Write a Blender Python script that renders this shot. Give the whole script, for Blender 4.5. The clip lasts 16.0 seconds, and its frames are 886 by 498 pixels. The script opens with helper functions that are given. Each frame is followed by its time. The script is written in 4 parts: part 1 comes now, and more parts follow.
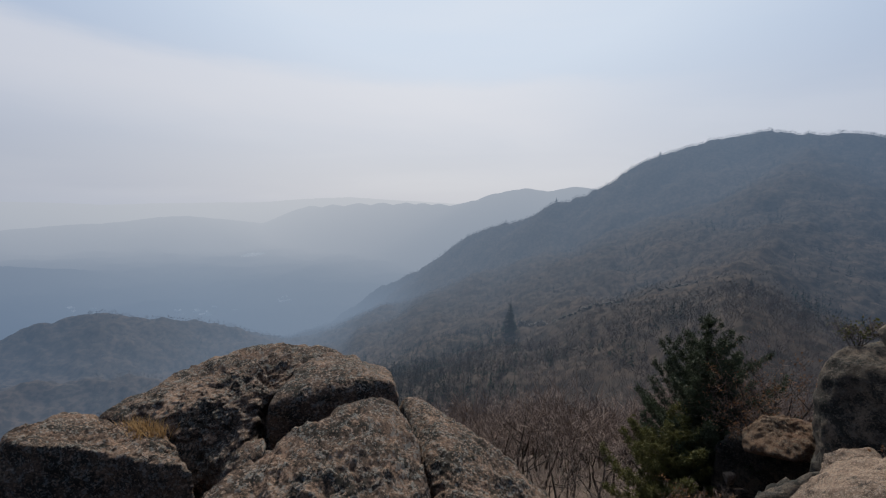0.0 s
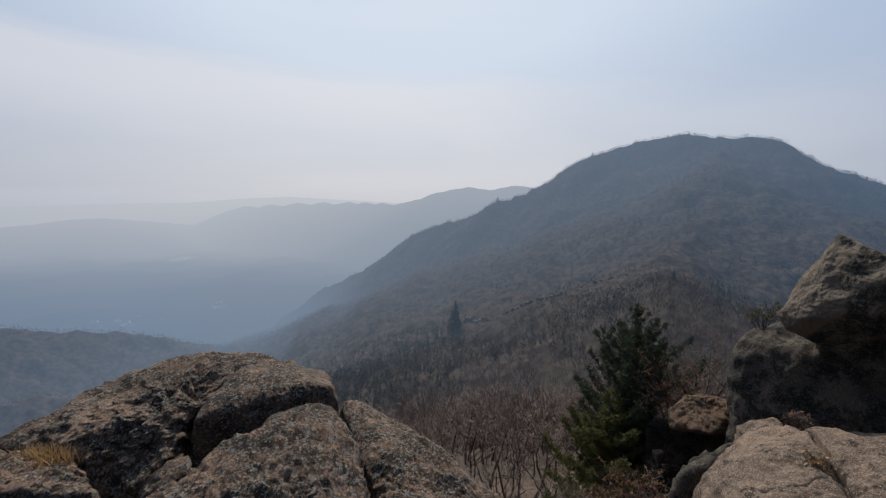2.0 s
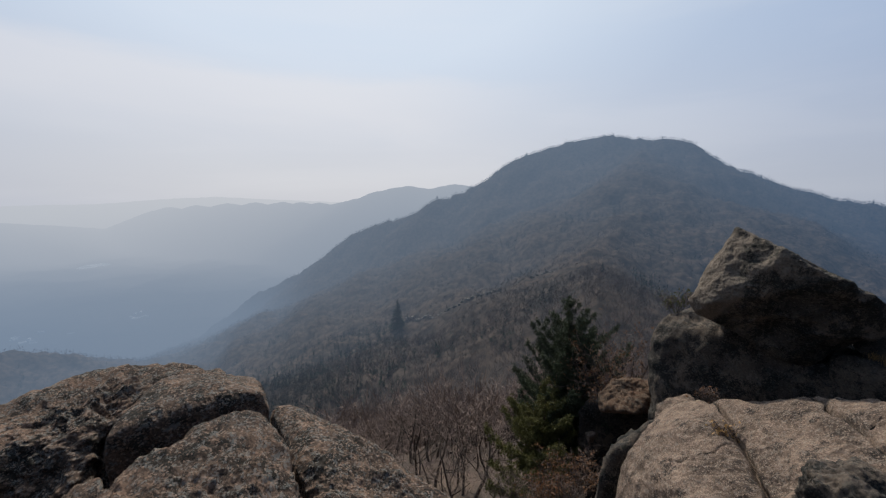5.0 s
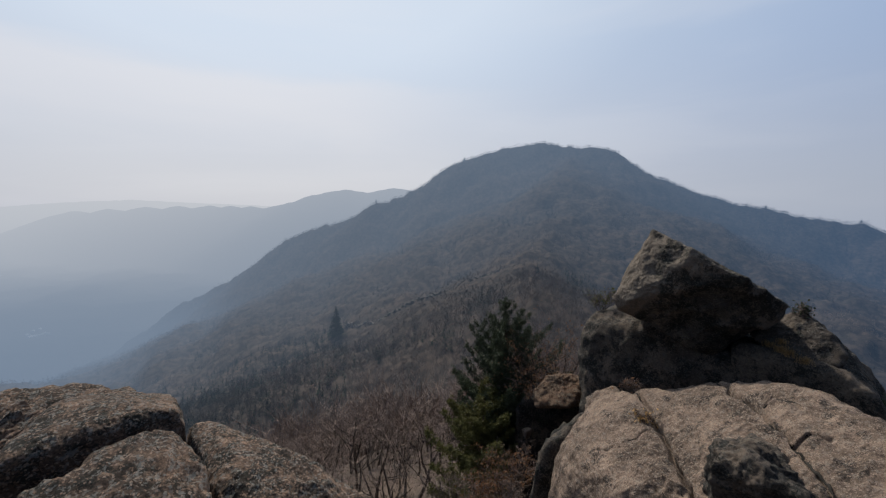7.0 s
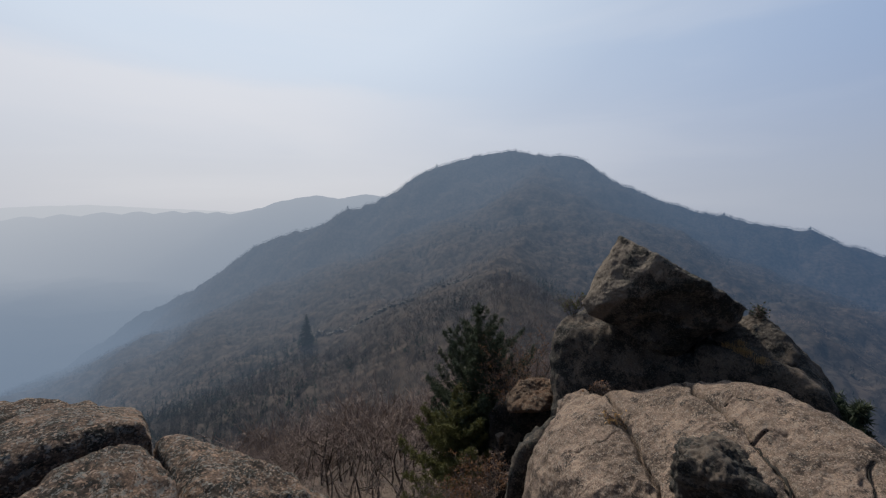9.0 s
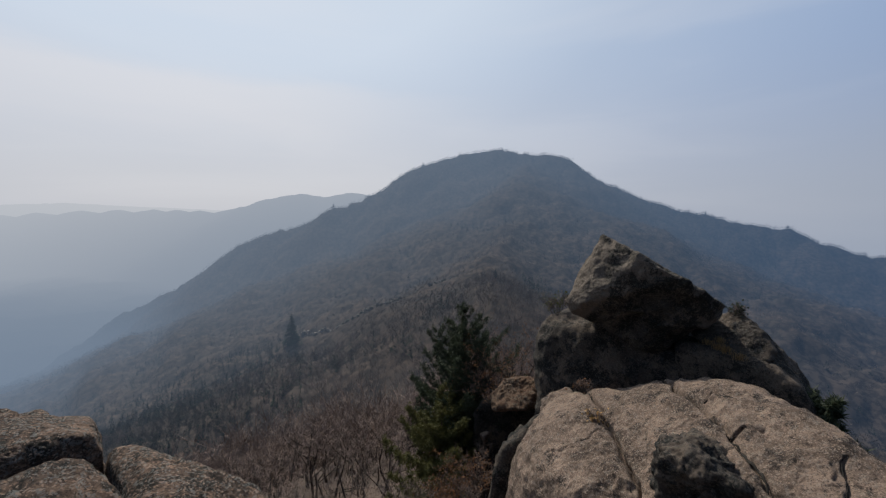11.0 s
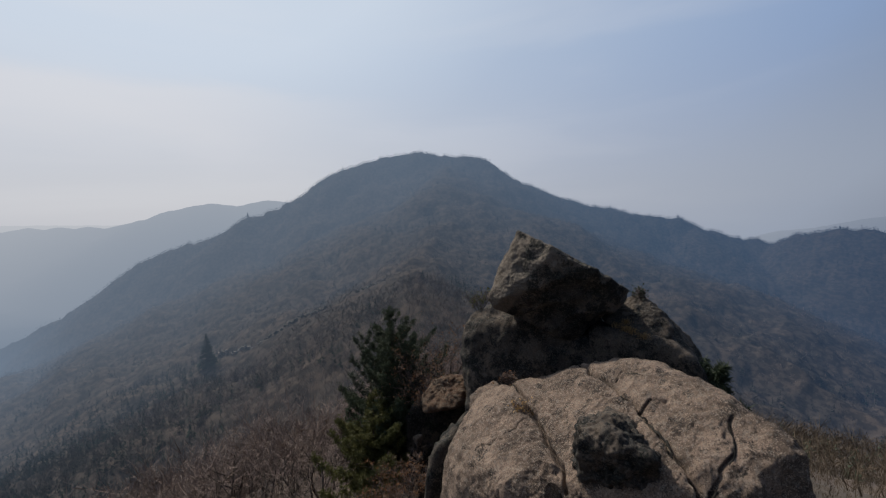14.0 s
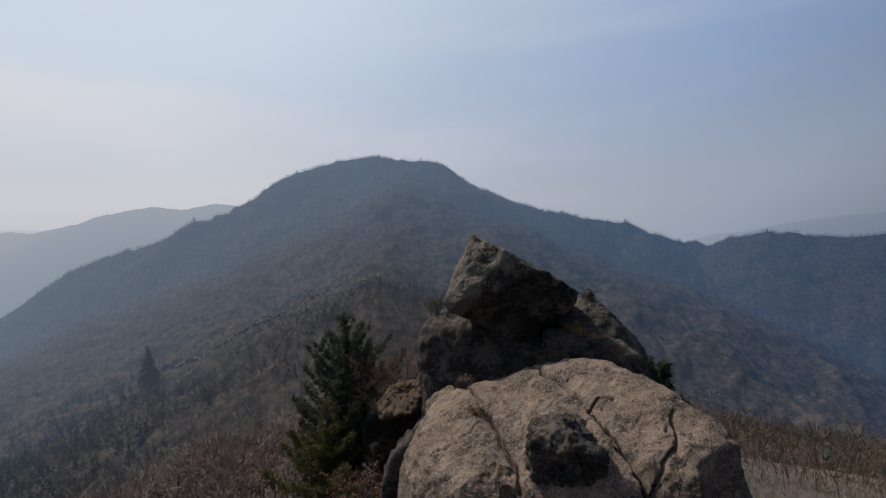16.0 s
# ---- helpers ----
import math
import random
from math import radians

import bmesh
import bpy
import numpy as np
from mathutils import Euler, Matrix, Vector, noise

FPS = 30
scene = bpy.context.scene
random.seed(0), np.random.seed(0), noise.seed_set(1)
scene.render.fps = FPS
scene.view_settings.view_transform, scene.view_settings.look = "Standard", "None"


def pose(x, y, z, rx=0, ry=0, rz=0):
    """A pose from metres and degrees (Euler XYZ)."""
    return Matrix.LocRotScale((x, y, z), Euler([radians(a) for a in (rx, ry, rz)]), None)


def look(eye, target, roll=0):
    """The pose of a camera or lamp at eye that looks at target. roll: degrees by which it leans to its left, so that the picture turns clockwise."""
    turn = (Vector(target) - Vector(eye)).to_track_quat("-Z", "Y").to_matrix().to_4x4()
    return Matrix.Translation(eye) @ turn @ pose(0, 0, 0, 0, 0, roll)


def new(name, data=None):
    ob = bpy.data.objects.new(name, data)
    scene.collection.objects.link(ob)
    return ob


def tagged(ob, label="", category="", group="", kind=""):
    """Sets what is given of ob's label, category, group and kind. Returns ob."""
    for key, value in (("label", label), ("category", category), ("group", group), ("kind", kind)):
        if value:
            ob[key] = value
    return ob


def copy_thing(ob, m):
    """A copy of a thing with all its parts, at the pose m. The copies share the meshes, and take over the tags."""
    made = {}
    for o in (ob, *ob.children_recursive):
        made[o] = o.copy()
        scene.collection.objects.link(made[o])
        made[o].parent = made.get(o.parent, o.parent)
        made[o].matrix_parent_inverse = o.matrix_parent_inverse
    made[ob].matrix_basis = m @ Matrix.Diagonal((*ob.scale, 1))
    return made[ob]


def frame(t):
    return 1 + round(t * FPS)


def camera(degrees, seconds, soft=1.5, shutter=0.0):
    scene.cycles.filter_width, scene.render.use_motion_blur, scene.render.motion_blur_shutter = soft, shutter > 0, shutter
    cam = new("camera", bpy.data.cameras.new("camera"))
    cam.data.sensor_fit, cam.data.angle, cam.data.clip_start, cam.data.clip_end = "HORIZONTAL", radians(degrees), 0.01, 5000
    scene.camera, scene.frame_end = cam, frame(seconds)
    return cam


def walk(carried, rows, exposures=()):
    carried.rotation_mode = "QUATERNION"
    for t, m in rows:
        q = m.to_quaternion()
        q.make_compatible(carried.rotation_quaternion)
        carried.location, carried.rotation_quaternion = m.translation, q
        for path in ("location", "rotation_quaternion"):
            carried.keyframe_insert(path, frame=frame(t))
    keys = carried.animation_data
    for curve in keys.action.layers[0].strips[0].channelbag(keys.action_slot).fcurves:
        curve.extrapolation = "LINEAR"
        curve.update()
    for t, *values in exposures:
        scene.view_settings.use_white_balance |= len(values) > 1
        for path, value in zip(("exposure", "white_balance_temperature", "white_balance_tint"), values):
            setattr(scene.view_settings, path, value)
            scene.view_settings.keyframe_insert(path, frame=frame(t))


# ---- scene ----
from mathutils.bvhtree import BVHTree

# ---------------- camera ----------------
cam = camera(92.35, 16.0, soft=1.2)
EYE = Vector((0.0, 0.0, 1.6))


def aim(x, y, z, yaw, pitch, roll):
    """A camera pose: yaw to the left of +y, pitch up, roll to the right, in degrees."""
    return pose(x, y, z, 0, 0, yaw) @ pose(0, 0, 0, 90 + pitch) @ pose(0, 0, 0, 0, 0, -roll)


walk(cam, [(t, aim(*r)) for t, *r in (
    (0.0, 0.000, 0.000, 1.600, -0.24, -5.00, -1.74),
    (0.5, 0.012, -0.000, 1.608, -1.88, -4.86, -1.61),
    (1.0, 0.022, 0.006, 1.606, -3.63, -4.76, -1.48),
    (1.5, 0.032, 0.013, 1.599, -5.68, -4.75, -1.27),
    (2.0, 0.039, 0.019, 1.592, -7.74, -4.94, -1.20),
    (2.5, 0.039, 0.017, 1.590, -9.46, -4.97, -1.17),
    (3.0, 0.048, 0.005, 1.595, -10.38, -4.98, -0.96),
    (5.5, 0.102, -0.046, 1.594, -17.81, -4.86, -0.46),
    (6.0, 0.116, -0.056, 1.593, -20.11, -4.66, -0.37),
    (6.5, 0.129, -0.057, 1.589, -22.21, -4.49, -0.30),
    (7.0, 0.144, -0.067, 1.591, -23.84, -4.37, -0.45),
    (7.5, 0.149, -0.065, 1.588, -25.25, -4.19, -0.51),
    (8.0, 0.147, -0.072, 1.589, -26.14, -3.94, -0.60),
    (8.5, 0.126, -0.068, 1.590, -27.19, -3.72, -0.72),
    (9.0, 0.116, -0.081, 1.592, -27.53, -3.49, -0.54),
    (11.5, 0.308, -0.034, 1.591, -30.25, -3.60, -0.50),
    (12.0, 0.379, -0.021, 1.568, -31.44, -3.46, -0.29),
    (12.5, 0.397, -0.029, 1.566, -32.80, -3.49, 0.10),
    (13.0, 0.423, -0.020, 1.568, -34.59, -3.41, 0.71),
    (13.5, 0.405, -0.035, 1.574, -37.18, -3.39, 1.48),
    (14.0, 0.416, -0.039, 1.569, -39.29, -3.42, 2.18),
    (14.5, 0.384, -0.045, 1.574, -41.38, -3.23, 2.50),
    (15.0, 0.402, -0.042, 1.559, -43.08, -3.09, 2.46),
    (15.5, 0.445, -0.043, 1.578, -44.34, -3.14, 2.47),
    (16.0, 0.500, -0.069, 1.573, -44.99, -3.07, 2.27),
)], exposures=((0.0, -0.04), (6.0, 0.0), (9.0, -0.04), (12.0, -0.12), (16.0, -0.15)))

# ---------------- sky and sun ----------------
SUN_AZ, SUN_EL = -2.0, 48.0      # degrees to the left of +y, and above the horizon
world = bpy.data.worlds.new("sky")
world.use_nodes = True
scene.world = world


class Nodes:
    """Short-hand for building a node tree."""

    def __init__(self, tree):
        self.tree = tree
        tree.nodes.clear()

    def add(self, kind, **inputs):
        node = self.tree.nodes.new(kind)
        for key, value in inputs.items():
            slot = node.inputs[int(key[1:])] if key[0] == "i" and key[1:].isdigit() else node.inputs[key.replace("_", " ")]
            if isinstance(value, bpy.types.NodeSocket):
                self.tree.links.new(value, slot)
            else:
                slot.default_value = value
        return node

    def math(self, op, a, b=0.0, c=0.0, clamp=False):
        node = self.add("ShaderNodeMath", i0=a, i1=b, i2=c)
        node.operation, node.use_clamp = op, clamp
        return node.outputs[0]

    def mix(self, fac, a, b, blend="MIX"):
        node = self.tree.nodes.new("ShaderNodeMix")
        node.data_type, node.blend_type = "RGBA", blend
        for slot, value in ((node.inputs[0], fac), (node.inputs[6], a), (node.inputs[7], b)):
            if isinstance(value, bpy.types.NodeSocket):
                self.tree.links.new(value, slot)
            else:
                slot.default_value = value if isinstance(value, float) else (*value[:3], 1)
        return node.outputs[2]

    def ramp(self, fac, lo, hi):
        node = self.add("ShaderNodeMapRange", Value=fac, From_Min=lo, From_Max=hi)
        node.interpolation_type = "SMOOTHSTEP"
        return node.outputs[0]

    def noise(self, vector, scale, detail=4.0, rough=0.6, distortion=0.0):
        return self.add("ShaderNodeTexNoise", Vector=vector, Scale=scale, Detail=detail, Roughness=rough,
                        Distortion=distortion).outputs[0]


n = Nodes(world.node_tree)
sky = n.add("ShaderNodeTexSky")
sky.sky_type, sky.sun_disc = "NISHITA", False
sky.sun_elevation, sky.sun_rotation = radians(SUN_EL), radians(-SUN_AZ)
sky.altitude, sky.air_density, sky.dust_density, sky.ozone_density = 400, 1.0, 4.0, 1.0
way = n.add("ShaderNodeTexCoord").outputs["Generated"]
toward = n.add("ShaderNodeVectorMath", i0=way, i1=(-math.sin(radians(SUN_AZ)) * math.cos(radians(SUN_EL)),
                                                  math.cos(radians(SUN_AZ)) * math.cos(radians(SUN_EL)), math.sin(radians(SUN_EL))))
toward.operation = "DOT_PRODUCT"
near_sun = toward.outputs["Value"]
up = n.add("ShaderNodeSeparateXYZ", Vector=way).outputs[2]


def steps(tree, fac, rows):
    """A colour that runs through rows of (position, colour)."""
    node = tree.add("ShaderNodeValToRGB", Fac=fac)
    while len(node.color_ramp.elements) < len(rows):
        node.color_ramp.elements.new(0.5)
    for spot, (at, colour) in zip(node.color_ramp.elements, rows):
        spot.position, spot.color = at, (*colour, 1)
    return node.outputs[0]


# hazy air: white round the sun, blue away from it, pale and lilac low down
hazy = steps(n, n.math("MULTIPLY_ADD", near_sun, 0.5, 0.5), (
    (0.0, (0.015, 0.027, 0.055)), (0.36, (0.030, 0.052, 0.10)), (0.54, (0.12, 0.19, 0.33)), (0.67, (0.265, 0.37, 0.575)), (0.845, (0.45, 0.54, 0.69)), (0.93, (0.63, 0.71, 0.82))))
low = steps(n, n.math("MULTIPLY_ADD", near_sun, 0.5, 0.5), (
    (0.0, (0.025, 0.034, 0.050)), (0.38, (0.09, 0.11, 0.15)), (0.57, (0.34, 0.385, 0.475)), (0.76, (0.47, 0.50, 0.575)), (0.86, (0.63, 0.635, 0.67))))
veil = n.mix(n.ramp(up, 0.38, 0.02), hazy, low)
# thin high cloud in long streaks
flat = n.add("ShaderNodeMapping", Vector=way, Scale=(1.0, 1.0, 6.0), Rotation=(0.05, -0.04, 0.3)).outputs[0]
streak = n.ramp(n.noise(flat, 1.3, 5.0, 0.5, 0.4), 0.45, 0.70)
veil = n.mix(n.math("MULTIPLY", streak, n.math("MULTIPLY", n.ramp(near_sun, 0.0, 0.7), 0.14)), veil, (0.80, 0.79, 0.81))
# a bank of pale cloud low over the valley, with a ragged upper edge
east, ahead, _ = n.add("ShaderNodeSeparateXYZ", Vector=way).outputs
ragged = n.math("ADD", up, n.math("MULTIPLY", n.math("SUBTRACT", n.noise(flat, 2.2, 6.0, 0.55, 0.5), 0.5), 0.07))
bank = n.math("MULTIPLY", n.ramp(ragged, 0.10, 0.24), n.ramp(ragged, 0.300, 0.262))
bank = n.math("MULTIPLY", bank, n.math("MULTIPLY", n.ramp(east, 0.62, 0.10), n.ramp(ahead, 0.3, 0.7)))
veil = n.mix(n.math("MULTIPLY", bank, 0.42), veil, (0.80, 0.765, 0.765))
glare = n.add("ShaderNodeVectorMath", i0=veil, i1=(10.2, 10.3, 10.4))
glare.operation = "MULTIPLY"
colour = n.mix(0.96, sky.outputs[0], glare.outputs[0])
back = n.add("ShaderNodeBackground", Color=colour, Strength=0.10)
n.tree.links.new(back.outputs[0], n.add("ShaderNodeOutputWorld").inputs[0])

sun = new("sun", bpy.data.lights.new("sun", "SUN"))
sun.data.energy, sun.data.angle, sun.data.color = 5.0, radians(1.5), (1.0, 0.93, 0.82)
sun.matrix_world = look((0, 0, 0), (math.sin(radians(SUN_AZ)) * math.cos(radians(SUN_EL)),
                                    -math.cos(radians(SUN_AZ)) * math.cos(radians(SUN_EL)), -math.sin(radians(SUN_EL))))

# ---------------- materials ----------------


def material(name):
    m = bpy.data.materials.new(name)
    m.use_nodes = True
    nodes = Nodes(m.node_tree)
    return m, nodes


def finish(nodes, shader, bump=None, strength=0.5, distance=0.02):
    nodes.tree.links.new(shader.outputs[0], nodes.add("ShaderNodeOutputMaterial").inputs[0])
    if bump is not None:
        b = nodes.add("ShaderNodeBump", Height=bump, Strength=strength, Distance=distance)
        nodes.tree.links.new(b.outputs[0], shader.inputs["Normal"])


def granite(name, pale, mid, dark, lichen, grain=1.0, dark_share=0.5, bump=0.05, speckle=1.0, stain=0.5, bare=None):
    """Weathered granite: speckled grain, dark crust in patches, pale lichen flecks. bare: a plane past which the colour
    is paler, as if sunlit.
    """
    m, q = material(name)
    at = q.add("ShaderNodeTexCoord").outputs["Object"]
    broad = q.noise(at, 0.9 * grain, 6, 0.62, 0.3)
    patch = q.noise(at, 2.2 * grain, 9, 0.74, 0.2)
    fine = q.noise(at, 26 * grain, 6, 0.78)
    cells = q.add("ShaderNodeTexVoronoi", Vector=at, Scale=42 * grain)
    speck = q.add("ShaderNodeSeparateColor", Color=cells.outputs["Color"]).outputs[0]
    body = q.mix(q.ramp(broad, 0.34, 0.66), mid, pale)
    body = q.mix(q.math("MULTIPLY", q.ramp(fine, 0.40, 0.66), 0.7 * speckle), body, tuple(c * 0.30 for c in mid))
    crust = q.ramp(q.math("ADD", patch, q.math("MULTIPLY", fine, 0.30)), 0.78 - 0.25 * dark_share, 0.90 - 0.25 * dark_share)
    body = q.mix(q.math("MULTIPLY", crust, 0.88), body, dark)
    body = q.mix(q.math("MULTIPLY", q.ramp(q.noise(at, 0.55 * grain, 7, 0.72, 0.6), 0.47, 0.63), stain), body, tuple(c * 0.32 for c in mid))
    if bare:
        # sunlight painted on a facet as paler colour: the side of a plane, with a ragged border
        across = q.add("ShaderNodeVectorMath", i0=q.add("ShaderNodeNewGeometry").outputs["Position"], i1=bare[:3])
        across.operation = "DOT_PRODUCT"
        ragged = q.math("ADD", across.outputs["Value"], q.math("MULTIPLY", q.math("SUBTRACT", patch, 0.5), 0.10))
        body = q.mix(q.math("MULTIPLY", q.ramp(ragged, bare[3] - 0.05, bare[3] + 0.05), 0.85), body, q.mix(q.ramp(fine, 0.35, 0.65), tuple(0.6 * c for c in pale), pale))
    spots = q.noise(at, 9 * grain, 6, 0.75)
    fleck = q.math("MULTIPLY", q.ramp(q.math("ADD", spots, q.math("MULTIPLY", speck, 0.16)), 0.60, 0.68), 0.75 * speckle)
    body = q.mix(fleck, body, lichen)
    body = q.mix(q.math("MULTIPLY", q.ramp(speck, 0.80, 0.95), 0.45 * speckle), body, tuple(c * 1.5 for c in pale))
    body = q.mix(q.math("MULTIPLY", q.ramp(speck, 0.30, 0.10), 0.55 * speckle), body, tuple(c * 0.35 for c in mid))
    shader = q.add("ShaderNodeBsdfPrincipled", Base_Color=body, Roughness=0.93)
    shader.inputs["Specular IOR Level"].default_value = 0.2
    relief = q.math("ADD", q.math("MULTIPLY", fine, 0.6), q.math("ADD", q.math("MULTIPLY", patch, 0.9), q.math("MULTIPLY", speck, 0.12)))
    finish(q, shader, relief, 0.9, bump / grain)
    return m


ROCK_NEAR = granite("rough_lichened_granite", (0.225, 0.145, 0.100), (0.085, 0.060, 0.046), (0.007, 0.010, 0.009), (0.16, 0.16, 0.15), 2.8, 0.76, 0.06, 0.9, 0.7)
ROCK_DOME = granite("pinkish_brown_granite", (0.245, 0.176, 0.132), (0.105, 0.076, 0.058), (0.016, 0.015, 0.014), (0.18, 0.155, 0.13), 1.3, 0.50, 0.05, 0.75, 0.7)
# tower rock: dark crust, and a base colour lowered for its shaded faces
ROCK_TOWER = granite("crusted_granite_darkened_for_shade", (0.12, 0.092, 0.070), (0.036, 0.031, 0.027), (0.005, 0.007, 0.007), (0.07, 0.07, 0.066), 0.8, 0.74, 0.03, 0.45, 0.5)
# its last value bounds the left facet that is coloured as sunlit
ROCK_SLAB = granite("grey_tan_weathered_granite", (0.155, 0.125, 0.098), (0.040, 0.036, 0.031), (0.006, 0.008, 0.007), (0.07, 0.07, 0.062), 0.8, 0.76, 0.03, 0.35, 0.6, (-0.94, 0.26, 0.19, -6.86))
ROCK_OCHRE = granite("ochre_stained_granite", (0.12, 0.078, 0.050), (0.085, 0.045, 0.026), (0.014, 0.012, 0.010), (0.11, 0.09, 0.07), 1.2, 0.55)


def plain(name, a, b, scale, rough=0.9, through_light=0.0):
    """A mottled matt surface between two colours; leaves also let light through."""
    m, q = material(name)
    at = q.add("ShaderNodeNewGeometry")
    isle = at.outputs["Random Per Island"]
    mottle = q.noise(at.outputs["Position"], scale, 3, 0.6)
    body = q.mix(q.math("ADD", q.math("MULTIPLY", isle, 0.6), q.math("MULTIPLY", mottle, 0.5), clamp=True), a, b)
    shader = q.add("ShaderNodeBsdfPrincipled", Base_Color=body, Roughness=rough)
    shader.inputs["Specular IOR Level"].default_value = 0.2
    if through_light:
        glow = q.add("ShaderNodeBsdfTranslucent", Color=body)
        shader = q.add("ShaderNodeMixShader", i0=through_light, i1=shader.outputs[0], i2=glow.outputs[0])
    finish(q, shader)
    return m


BARK = plain("grey_brown_bark", (0.026, 0.020, 0.017), (0.075, 0.058, 0.048), 6)
TWIG = plain("bare_twigs", (0.098, 0.072, 0.059), (0.240, 0.178, 0.147), 3)
PALE_TWIG = plain("pale_bare_twigs", (0.075, 0.056, 0.046), (0.18, 0.137, 0.113), 3)
DRY = plain("dry_tan_scrub", (0.052, 0.039, 0.028), (0.112, 0.083, 0.057), 1.5)
NEEDLE = plain("pine_needles", (0.019, 0.029, 0.018), (0.050, 0.062, 0.034), 2.5, 0.6, 0.25)
NEEDLE_YELLOW = plain("yellowish_needles", (0.046, 0.050, 0.016), (0.108, 0.102, 0.034), 2.5, 0.7, 0.25)
STRAW = plain("dry_grass", (0.20, 0.12, 0.05), (0.36, 0.23, 0.105), 8, 0.9, 0.3)
RUSSET = plain("russet_dead_leaves", (0.11, 0.052, 0.028), (0.22, 0.12, 0.062), 8, 0.9, 0.3)
SEAM = plain("crack_dark", (0.008, 0.007, 0.006), (0.025, 0.021, 0.017), 30)


def forest_floor(q, tone=1.0):
    """Leaf litter, dry grass and bare earth between the trees."""
    at = q.add("ShaderNodeNewGeometry").outputs["Position"]
    a, b, c = q.noise(at, 0.012, 5, 0.6), q.noise(at, 0.25, 6, 0.7), q.noise(at, 3.0, 5, 0.7)
    body = q.mix(q.ramp(a, 0.35, 0.65), tuple(c * tone for c in (0.052, 0.037, 0.029)), tuple(c * tone for c in (0.082, 0.058, 0.041)))
    d = q.noise(at, 0.055, 5, 0.65)
    body = q.mix(q.math("MULTIPLY", q.ramp(d, 0.42, 0.62), 0.6), body, (0.022, 0.024, 0.022))
    body = q.mix(q.math("MULTIPLY", q.ramp(b, 0.45, 0.7), 0.7), body, (0.034, 0.029, 0.025))
    return q.mix(q.math("MULTIPLY", q.ramp(c, 0.4, 0.75), 0.45), body, tuple(c * tone for c in (0.12, 0.085, 0.055))), at, c


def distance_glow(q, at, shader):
    """The far backdrop: haze put into the surfaces as emission, growing with the way from the overlook, brighter below
    the sun and in the valley.
    """
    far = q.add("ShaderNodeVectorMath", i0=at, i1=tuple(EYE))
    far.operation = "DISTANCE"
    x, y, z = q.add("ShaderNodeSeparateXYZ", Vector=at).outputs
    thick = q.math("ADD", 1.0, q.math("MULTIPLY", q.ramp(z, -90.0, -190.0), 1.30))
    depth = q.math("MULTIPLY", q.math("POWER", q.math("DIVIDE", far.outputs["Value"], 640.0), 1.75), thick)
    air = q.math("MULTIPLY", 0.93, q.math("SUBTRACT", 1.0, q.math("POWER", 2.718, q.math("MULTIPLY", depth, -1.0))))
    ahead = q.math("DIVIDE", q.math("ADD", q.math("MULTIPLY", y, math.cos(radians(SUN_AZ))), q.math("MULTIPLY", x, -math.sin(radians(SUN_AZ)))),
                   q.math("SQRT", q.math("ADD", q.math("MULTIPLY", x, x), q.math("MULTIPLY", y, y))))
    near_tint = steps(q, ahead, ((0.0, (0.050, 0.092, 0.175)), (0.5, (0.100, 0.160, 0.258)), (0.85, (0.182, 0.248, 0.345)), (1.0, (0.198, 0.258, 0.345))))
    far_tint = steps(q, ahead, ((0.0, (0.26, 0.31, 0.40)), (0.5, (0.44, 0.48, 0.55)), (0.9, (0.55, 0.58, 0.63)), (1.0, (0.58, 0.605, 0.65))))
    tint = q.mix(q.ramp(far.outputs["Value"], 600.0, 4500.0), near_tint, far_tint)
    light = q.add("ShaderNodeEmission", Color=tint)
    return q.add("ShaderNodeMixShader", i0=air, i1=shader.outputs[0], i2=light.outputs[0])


SOIL, q = material("leaf_litter_and_dry_grass")
body, at, c = forest_floor(q, 1.3)
finish(q, q.add("ShaderNodeBsdfPrincipled", Base_Color=body, Roughness=1.0), c, 0.6, 0.1)

# far ground, with its haze painted in as emission
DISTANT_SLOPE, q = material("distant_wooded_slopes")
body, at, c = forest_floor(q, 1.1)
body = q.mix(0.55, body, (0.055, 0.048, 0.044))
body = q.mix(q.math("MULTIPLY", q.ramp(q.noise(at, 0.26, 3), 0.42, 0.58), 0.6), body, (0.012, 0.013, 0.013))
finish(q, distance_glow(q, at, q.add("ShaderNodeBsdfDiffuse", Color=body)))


# mottled far surfaces that carry the painted haze too
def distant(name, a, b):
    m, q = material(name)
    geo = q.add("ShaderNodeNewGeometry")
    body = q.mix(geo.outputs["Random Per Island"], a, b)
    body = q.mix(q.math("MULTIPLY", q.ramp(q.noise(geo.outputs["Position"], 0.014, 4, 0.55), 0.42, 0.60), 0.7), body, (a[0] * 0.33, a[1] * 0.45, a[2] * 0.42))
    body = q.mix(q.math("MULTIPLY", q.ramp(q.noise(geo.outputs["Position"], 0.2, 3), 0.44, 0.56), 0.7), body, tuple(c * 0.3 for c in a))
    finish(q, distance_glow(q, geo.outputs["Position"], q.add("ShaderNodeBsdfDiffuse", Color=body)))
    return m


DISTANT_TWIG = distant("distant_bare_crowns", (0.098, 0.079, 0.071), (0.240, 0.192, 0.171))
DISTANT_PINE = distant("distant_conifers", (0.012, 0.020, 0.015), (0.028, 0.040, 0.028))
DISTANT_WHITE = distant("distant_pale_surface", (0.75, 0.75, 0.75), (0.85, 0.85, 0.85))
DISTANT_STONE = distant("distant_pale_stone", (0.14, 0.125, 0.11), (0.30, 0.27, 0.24))

